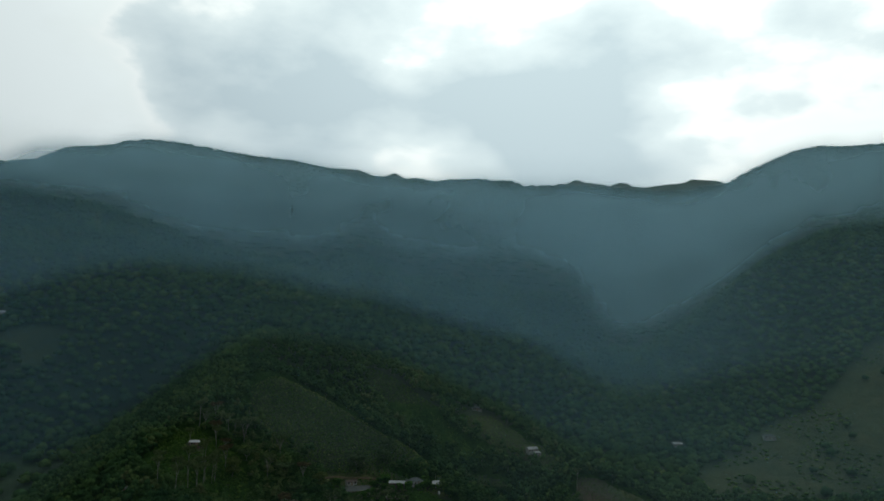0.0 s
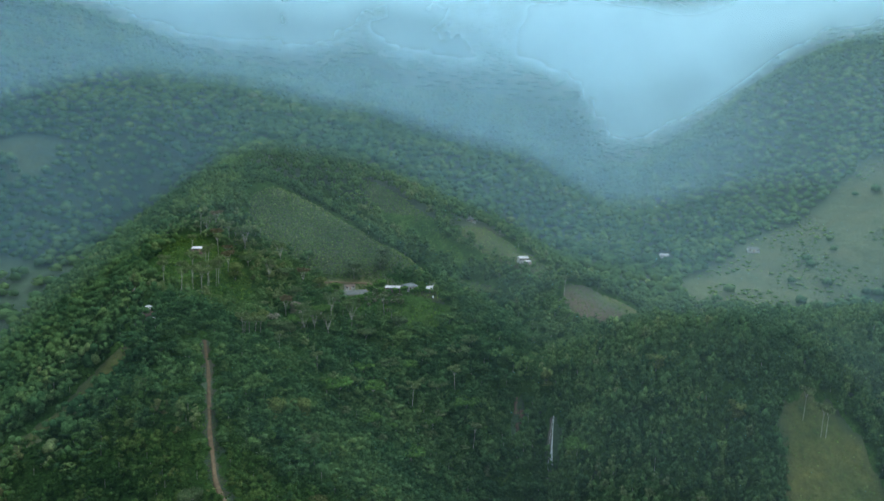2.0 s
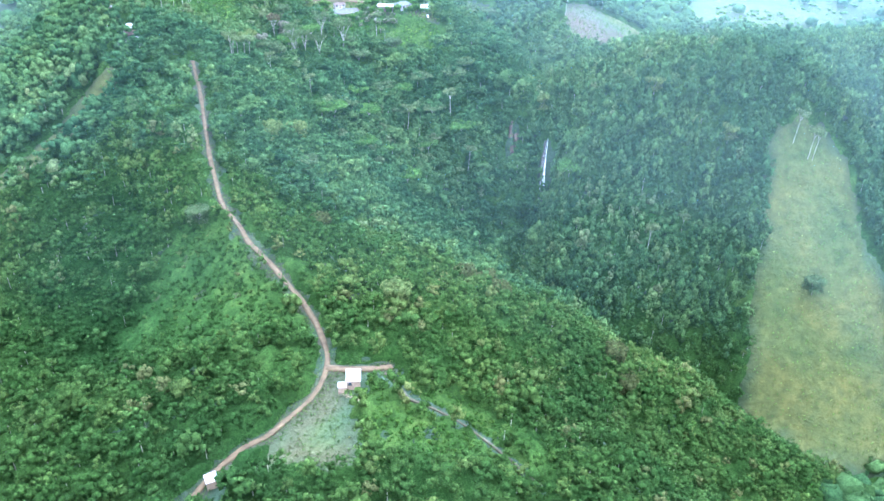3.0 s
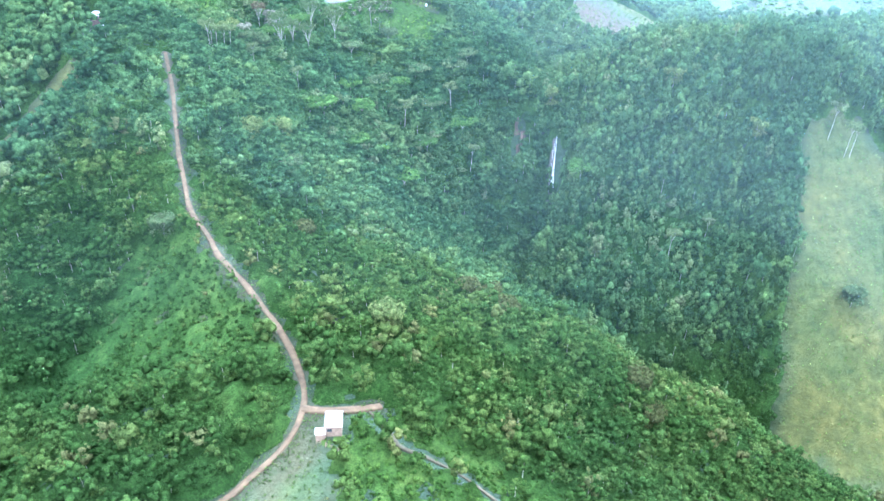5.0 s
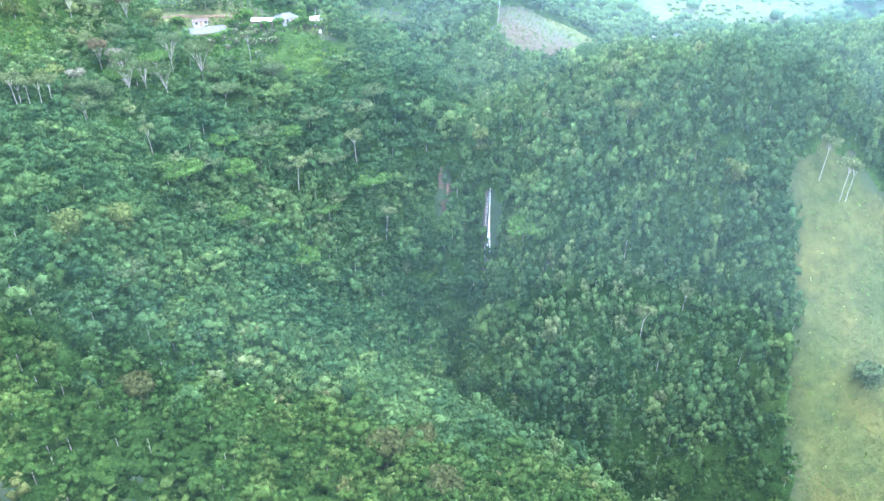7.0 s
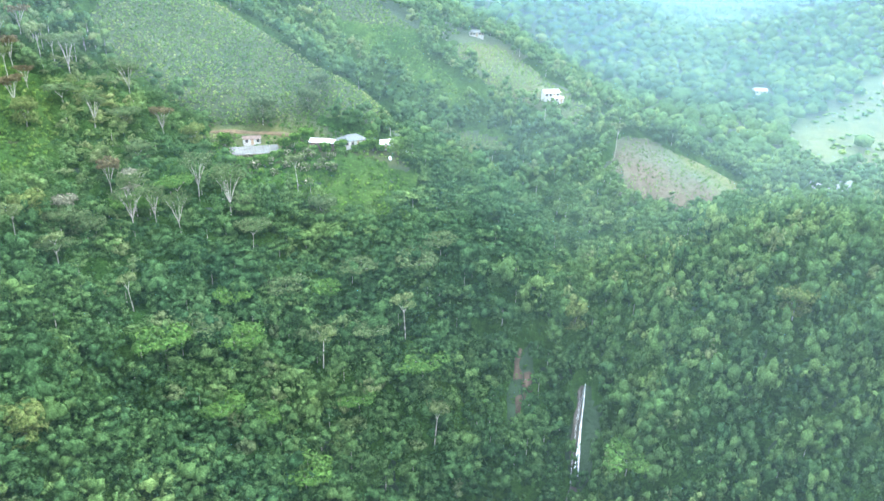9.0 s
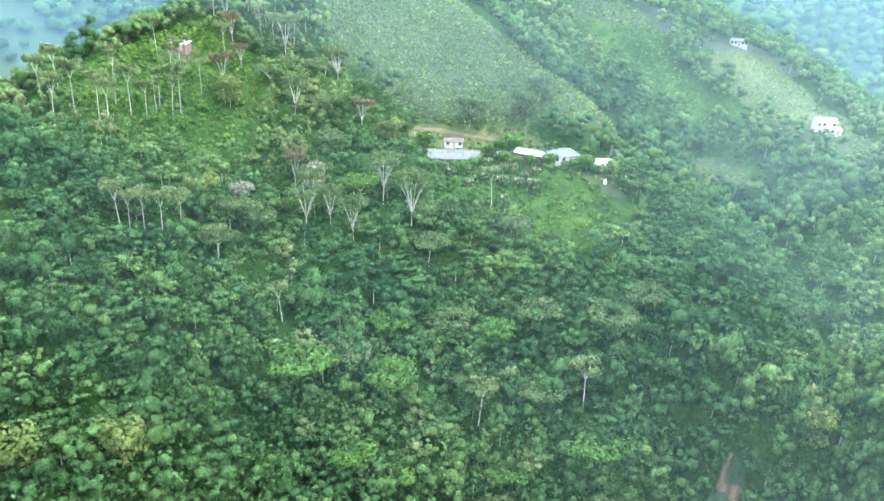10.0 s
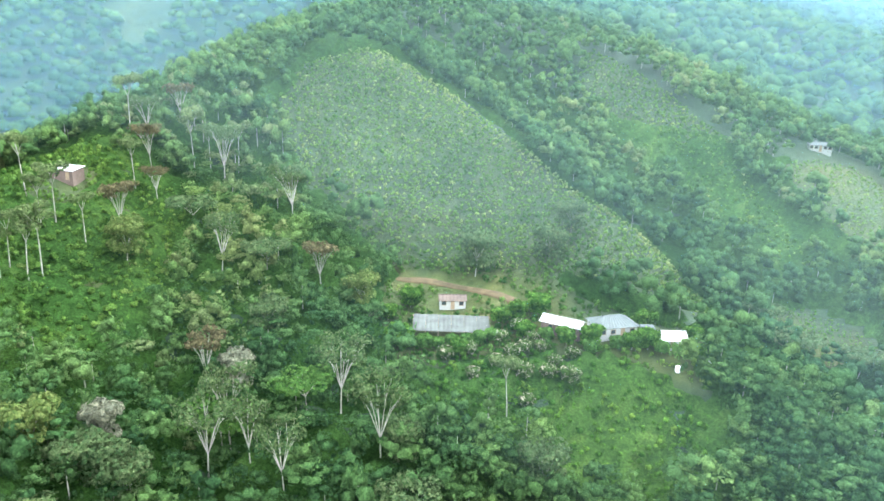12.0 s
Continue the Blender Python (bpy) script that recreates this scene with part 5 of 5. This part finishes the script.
def tree(name, label, tall, spread, kind, leaf, seed):
    """A tapered trunk that forks into limbs, and a crown of leaf sprays at the limbs' ends."""
    global rng
    held, rng = rng, np.random.default_rng(seed)
    h = tagged(new(name), label, "tree")
    bm = bmesh.new()
    fork = tall * {"slim": 0.68, "fan": 0.38, "flat": 0.55, "bush": 0.3}[kind]
    lean = rng.uniform(-0.3, 0.3, 2)
    top = (lean[0], lean[1], fork)
    r = 0.05 + tall * (0.006 if kind == "slim" else 0.0072)
    tube(bm, [(0, 0, -1.0), (lean[0] * 0.2, lean[1] * 0.2, fork * 0.4), top], [r, r * 0.8, r * 0.62], 7)
    tips = []
    limbs = {"slim": 4, "fan": 8, "flat": 6, "bush": 6}[kind]
    for k in range(limbs):
        a = 2 * math.pi * (k + rng.uniform(-0.25, 0.25)) / limbs
        reach = spread * rng.uniform(0.55, 0.95)
        end = (top[0] + reach * math.cos(a), top[1] + reach * math.sin(a), tall * rng.uniform(0.86, 1.0) - (0.08 * tall if kind == "bush" else 0))
        bend = (top[0] + reach * 0.45 * math.cos(a), top[1] + reach * 0.45 * math.sin(a), fork + (end[2] - fork) * 0.62)
        tube(bm, [top, bend, end], [r * 0.5, r * 0.33, r * 0.12], 5)
        tips.append(end)
        for j in range(2 if kind in ("fan", "flat") else 1):
            b = a + rng.uniform(-0.9, 0.9)
            tip = (bend[0] + reach * 0.4 * math.cos(b), bend[1] + reach * 0.4 * math.sin(b), min(tall, bend[2] + (end[2] - bend[2]) * rng.uniform(0.6, 1.1)))
            tube(bm, [bend, tip], [r * 0.28, r * 0.08], 4)
            tips.append(tip)
    part("trunk", bm, BARK, h, "pale branching trunk")
    lumps = []
    for p in tips:
        size = spread * {"slim": 0.5, "fan": 0.3, "flat": 0.4, "bush": 0.5}[kind] * rng.uniform(0.8, 1.2)
        lumps.append((p[0], p[1], p[2], size, {"slim": 0.8, "fan": 0.7, "flat": 0.45, "bush": 0.85}[kind]))
    if kind == "bush":
        lumps.append((0, 0, tall * 0.72, spread * 0.7, 0.8))
        for k in range(5):
            a = 1.26 * k + rng.uniform(-0.3, 0.3)
            lumps.append((0.6 * spread * math.cos(a), 0.6 * spread * math.sin(a), tall * rng.uniform(0.3, 0.55), spread * rng.uniform(0.4, 0.55), 0.9))
    each = {"slim": 64, "fan": 34, "flat": 56, "bush": 80}[kind]
    co = crown_cards(lumps, each, {"slim": 0.26, "fan": 0.24, "flat": 0.32, "bush": 0.34}[kind], 0.45)
    me = soup("crown", co[:, :3], np.arange(len(co)).reshape(-1, 4))
    add_normals(me, co[:, 3:])
    add_values(me, "tint", np.repeat(rng.uniform(0, 1, len(co) // 4), 4))
    me.materials.append(leaf)
    crown = new("crown", me)
    crown.parent = h
    rng = held
    return h


def stand(proto, places, group, seed):
    """Copies of a few trees at places in the plan, each turned and sized a little differently."""
    r = random.Random(seed)
    for k, (px, py) in enumerate(places):
        p, s = proto[k % len(proto)], r.uniform(0.85, 1.2)
        m = pose(px, py, float(land(px, py)), r.uniform(-3, 3), r.uniform(-3, 3), r.uniform(0, 360)) @ Matrix.Diagonal((s, s, s * r.uniform(0.92, 1.1), 1))
        t = copy_thing(p, m) if k >= len(proto) else p
        t.matrix_basis = m
        tagged(t, group=group)


SLIM = [tree("tall_tree", "tall slender tree with a pale bare trunk and small crown", 12.0, 2.3, "slim", LEAF_LIGHT, 200 + k) for k in range(4)]
FAN = [tree("bare_tree", "nearly leafless tree with pale fanning branches", 12.5, 4.2, "fan", LEAF_PALE, 210 + k) for k in range(3)]
FLAT = [tree("spreading_tree", "spreading tree with flat layered light green crown", 7.8, 5.0, "flat", LEAF_BRIGHT, 220 + k) for k in range(3)]
DULL = [tree("umbrella_tree", "umbrella-shaped tree with a dull grey-green crown", 7.8, 5.0, "flat", LEAF_PALE, 230 + k) for k in range(3)]
RED = [tree("red_tree", "tree with a reddish brown crown and pale trunk", 9.5, 3.0, "fan", LEAF_RED, 240 + k) for k in range(2)]
YELLOW = [tree("yellow_tree", "bushy tree with a yellow-green crown", 8.0, 3.0, "bush", LEAF_YELLOW, 250 + k) for k in range(2)]
WHITE_T = [tree("silvery_tree", "tree with a silvery white leafy top", 8.5, 2.6, "bush", LEAF_WHITE, 260 + k) for k in range(2)]
stand(SLIM, SLIM_AT, "pale-trunked trees", 1)
stand(FAN, FAN_AT, "leafless trees", 2)
stand(FLAT, FLAT_AT, "light green trees", 3)
stand(DULL, DULL_AT, "umbrella trees", 4)
stand(RED, RED_AT, "reddish trees", 5)
stand(YELLOW, YELLOW_AT, "yellow-green trees", 6)
stand(WHITE_T, SILVERY_AT, "silvery trees", 7)
stand([tree("round_tree", "dense round tree with dull olive crown", 8.0, 3.6, "bush", LEAF_PALE, 270 + k) for k in range(2)], ROUND_AT, "round trees", 8)
stand([tree("russet_tree", "bushy tree with a russet tinged crown", 7.0, 2.8, "bush", LEAF_RUSSET, 290 + k) for k in range(2)], RUSSET_AT, "russet trees", 10)
stand([tree("flowering_bush", "bush with pale pinkish blossom below the long shed", 2.2, 1.3, "bush", LEAF_BLOSSOM, 310 + k) for k in range(2)],
      [(-40.5, 377.2), (-37, 374.2), (-44.5, 371.6), (-33.4, 370.6), (-26.6, 377.6), (-25.2, 373.4), (-41.4, 366.4), (-31, 366), (-38.6, 381.8), (-34.8, 379.3), (-35.4, 376.6), (-32, 377.2), (-29.1, 375.2), (-29.3, 372.6), (-38.9, 371.1), (-48, 369)], "blossoming bushes", 12)
stand([tree("farm_tree", "dense leafy green tree beside the farm buildings", 3.3, 1.7, "bush", LEAF_COFFEE, 280 + k) for k in range(3)],
      [(-43, 382.5), (-40.2, 385.5), (-36.8, 380), (-28.5, 380.4), (-24.6, 383), (-17.2, 385), (-63.5, 374), (-62, 381), (-5.5, 389), (-7.5, 395.5), (-46, 370.5), (-37, 389), (-17, 393.5), (-14.5, 386.3), (-58, 369)], "farm trees", 9)
stand([tree("garden_shrub", "low leafy shrub in front of the drying shelter", 1.9, 1.2, "bush", LEAF_BRIGHT, 300 + k) for k in range(2)],
      [(-56, 369.8), (-53.6, 371), (-51.4, 371.9), (-48.8, 373.2), (-46.4, 374.2), (-44.2, 375.4), (-42, 377.4), (-32.5, 381), (-20, 384), (-12, 386.6), (-9, 387.6), (-24, 380.8)], "garden shrubs", 11)

# ---- thin sheets that stand in for the haze between the hills ----
# aerial haze put in as tint and partial cover of a see-through sheet
def haze_material(name, density, colour=(0.52, 0.80, 0.86)):
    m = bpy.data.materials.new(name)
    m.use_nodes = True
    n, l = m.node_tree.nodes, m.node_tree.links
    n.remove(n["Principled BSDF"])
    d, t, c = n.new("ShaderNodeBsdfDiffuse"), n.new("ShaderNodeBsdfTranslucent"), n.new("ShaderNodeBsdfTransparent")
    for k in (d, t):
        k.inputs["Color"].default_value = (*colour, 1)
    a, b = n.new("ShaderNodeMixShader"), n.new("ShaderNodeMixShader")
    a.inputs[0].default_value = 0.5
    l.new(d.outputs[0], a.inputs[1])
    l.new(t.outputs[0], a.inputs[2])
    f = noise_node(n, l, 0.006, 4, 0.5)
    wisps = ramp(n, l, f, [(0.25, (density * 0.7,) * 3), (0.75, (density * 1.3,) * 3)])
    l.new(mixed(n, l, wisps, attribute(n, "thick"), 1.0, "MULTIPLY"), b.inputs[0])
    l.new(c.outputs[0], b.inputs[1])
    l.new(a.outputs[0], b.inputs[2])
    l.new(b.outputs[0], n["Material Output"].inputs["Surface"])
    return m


def haze_sheet(co, faces, thick, mat, label):
    """A thin sheet that stands in for haze and thins out to nothing where it nears the ground."""
    over = co[:, 2] - on_ground(co[:, 0], co[:, 1])
    depth = 16 + 0.012 * np.hypot(co[:, 0], co[:, 1])
    low = np.clip(over / depth, 0, 1)
    thick = thick * low * low * (3 - 2 * low)
    faces = faces[(thick[faces] > 0).any(1)]
    me = soup("mist", co, faces)
    add_values(me, "thick", thick)
    me.polygons.foreach_set("use_smooth", np.ones(len(me.polygons), bool))
    me.materials.append(mat)
    return tagged(new("mist", me), label, "mist", kind="stuff")


def haze_bank(radius, density, colour, seed, start=-80, full=-78):
    """A thin sheet of put-in haze that follows the valley round and thins out towards its top and its near end."""
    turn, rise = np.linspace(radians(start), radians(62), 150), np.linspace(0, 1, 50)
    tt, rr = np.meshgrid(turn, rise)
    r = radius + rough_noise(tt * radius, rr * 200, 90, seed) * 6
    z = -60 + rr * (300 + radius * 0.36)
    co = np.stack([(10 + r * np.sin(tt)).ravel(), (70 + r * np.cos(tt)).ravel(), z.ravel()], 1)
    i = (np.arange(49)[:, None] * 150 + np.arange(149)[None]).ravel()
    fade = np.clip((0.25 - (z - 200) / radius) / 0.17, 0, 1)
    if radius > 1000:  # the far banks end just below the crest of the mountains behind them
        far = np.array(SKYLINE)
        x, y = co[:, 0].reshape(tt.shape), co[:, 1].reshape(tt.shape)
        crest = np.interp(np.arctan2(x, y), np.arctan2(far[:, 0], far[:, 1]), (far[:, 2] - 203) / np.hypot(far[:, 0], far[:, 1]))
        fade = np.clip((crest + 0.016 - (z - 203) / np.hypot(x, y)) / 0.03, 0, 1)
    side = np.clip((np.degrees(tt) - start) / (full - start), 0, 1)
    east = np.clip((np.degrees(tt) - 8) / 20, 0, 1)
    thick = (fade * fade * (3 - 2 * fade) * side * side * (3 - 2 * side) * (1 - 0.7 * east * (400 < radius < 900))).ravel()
    haze_sheet(co, np.stack([i, i + 1, i + 151, i + 150], 1), thick, haze_material("valley_haze", density, colour), "thin pale blue sheet standing in for haze between the hills")


def haze_veil(y0, low, high, density, seed, left=-190, right=270):
    """A thin sheet that puts haze over the near ridge, well below the flight, and thins out towards all its edges."""
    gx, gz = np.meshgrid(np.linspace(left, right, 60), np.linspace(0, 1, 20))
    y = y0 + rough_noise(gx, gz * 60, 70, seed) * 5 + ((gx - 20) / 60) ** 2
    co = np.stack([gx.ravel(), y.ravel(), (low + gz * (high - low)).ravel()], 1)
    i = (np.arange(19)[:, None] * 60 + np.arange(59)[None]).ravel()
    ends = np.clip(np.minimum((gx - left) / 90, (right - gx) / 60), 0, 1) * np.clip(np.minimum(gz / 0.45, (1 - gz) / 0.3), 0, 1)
    haze_sheet(co, np.stack([i, i + 1, i + 61, i + 60], 1), (ends * ends * (3 - 2 * ends)).ravel(), haze_material("ridge_haze", density, (0.5, 0.8, 0.83)), "thin pale blue sheet standing in for haze over the ridge")


# haze by distance is put into each sheet's colour and density
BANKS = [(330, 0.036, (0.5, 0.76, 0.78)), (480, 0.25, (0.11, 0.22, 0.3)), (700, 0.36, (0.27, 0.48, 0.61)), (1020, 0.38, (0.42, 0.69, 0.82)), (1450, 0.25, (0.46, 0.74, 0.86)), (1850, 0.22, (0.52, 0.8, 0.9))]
# added sheets in place of aerial haze past the ridge and over the gorge
haze_veil(152, 60, 160, 0.006, 54)
haze_veil(205, 40, 158, 0.005, 55)
haze_veil(243, 104, 158, 0.005, 57)
haze_bank(215, 0.017, (0.52, 0.8, 0.81), 56, -10, 24)
haze_bank(278, 0.022, (0.5, 0.8, 0.83), 58, -28, 14)
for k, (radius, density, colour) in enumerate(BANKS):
    haze_bank(radius, density, colour, 60 + k)

# ---- scrub on the far pasture and tufts on the road's verges ----
x, y = scatter(150, 450, 450, 730, 6.0)
keep = (inside(x, y, RIGHT_PASTURE, 0.01) > 0.5) & (np.hypot(x - 177, y - 600) > 12) & (np.hypot(x - 253, y - 606) > 13) & (rough_noise(x, y, 26, 71) > -0.1)
x, y = x[keep], y[keep]
rad = rng.uniform(1.0, 2.6, x.size)
tint = np.clip(0.5 + 0.15 * rng.normal(0, 1, x.size), 0, 1)
tagged(plant("pasture_scrub", MID, x, y, on_ground(x, y) + rad * 0.3, rad, rad * 0.6, tint, LEAF_CROP), "light green scrub and bushes scattered over the far pasture", "bushes", kind="stuff")

x, y = scatter(-75, 0, 84, 262, 0.75)
d = np.minimum(line_distance(x, y, ROAD), line_distance(x, y, BRANCH))
keep = (d > 0.8 + 0.3 * rough_noise(x, y, 5, 72)) & (d < 2.7) & (rough_noise(x, y, 9, 73) > -0.6)
x, y = x[keep], y[keep]
rad = rng.uniform(0.24, 0.55, x.size)
tint = np.clip(0.6 + 0.2 * rng.normal(0, 1, x.size), 0, 1)
tagged(plant("verge_plants", SHRUB, x, y, land(x, y) + 0.3 + rad * 0.2, rad, rad * 0.7, tint, LEAF_OLIVE), "ragged low weeds along the edges of the dirt road", "bushes", kind="stuff")
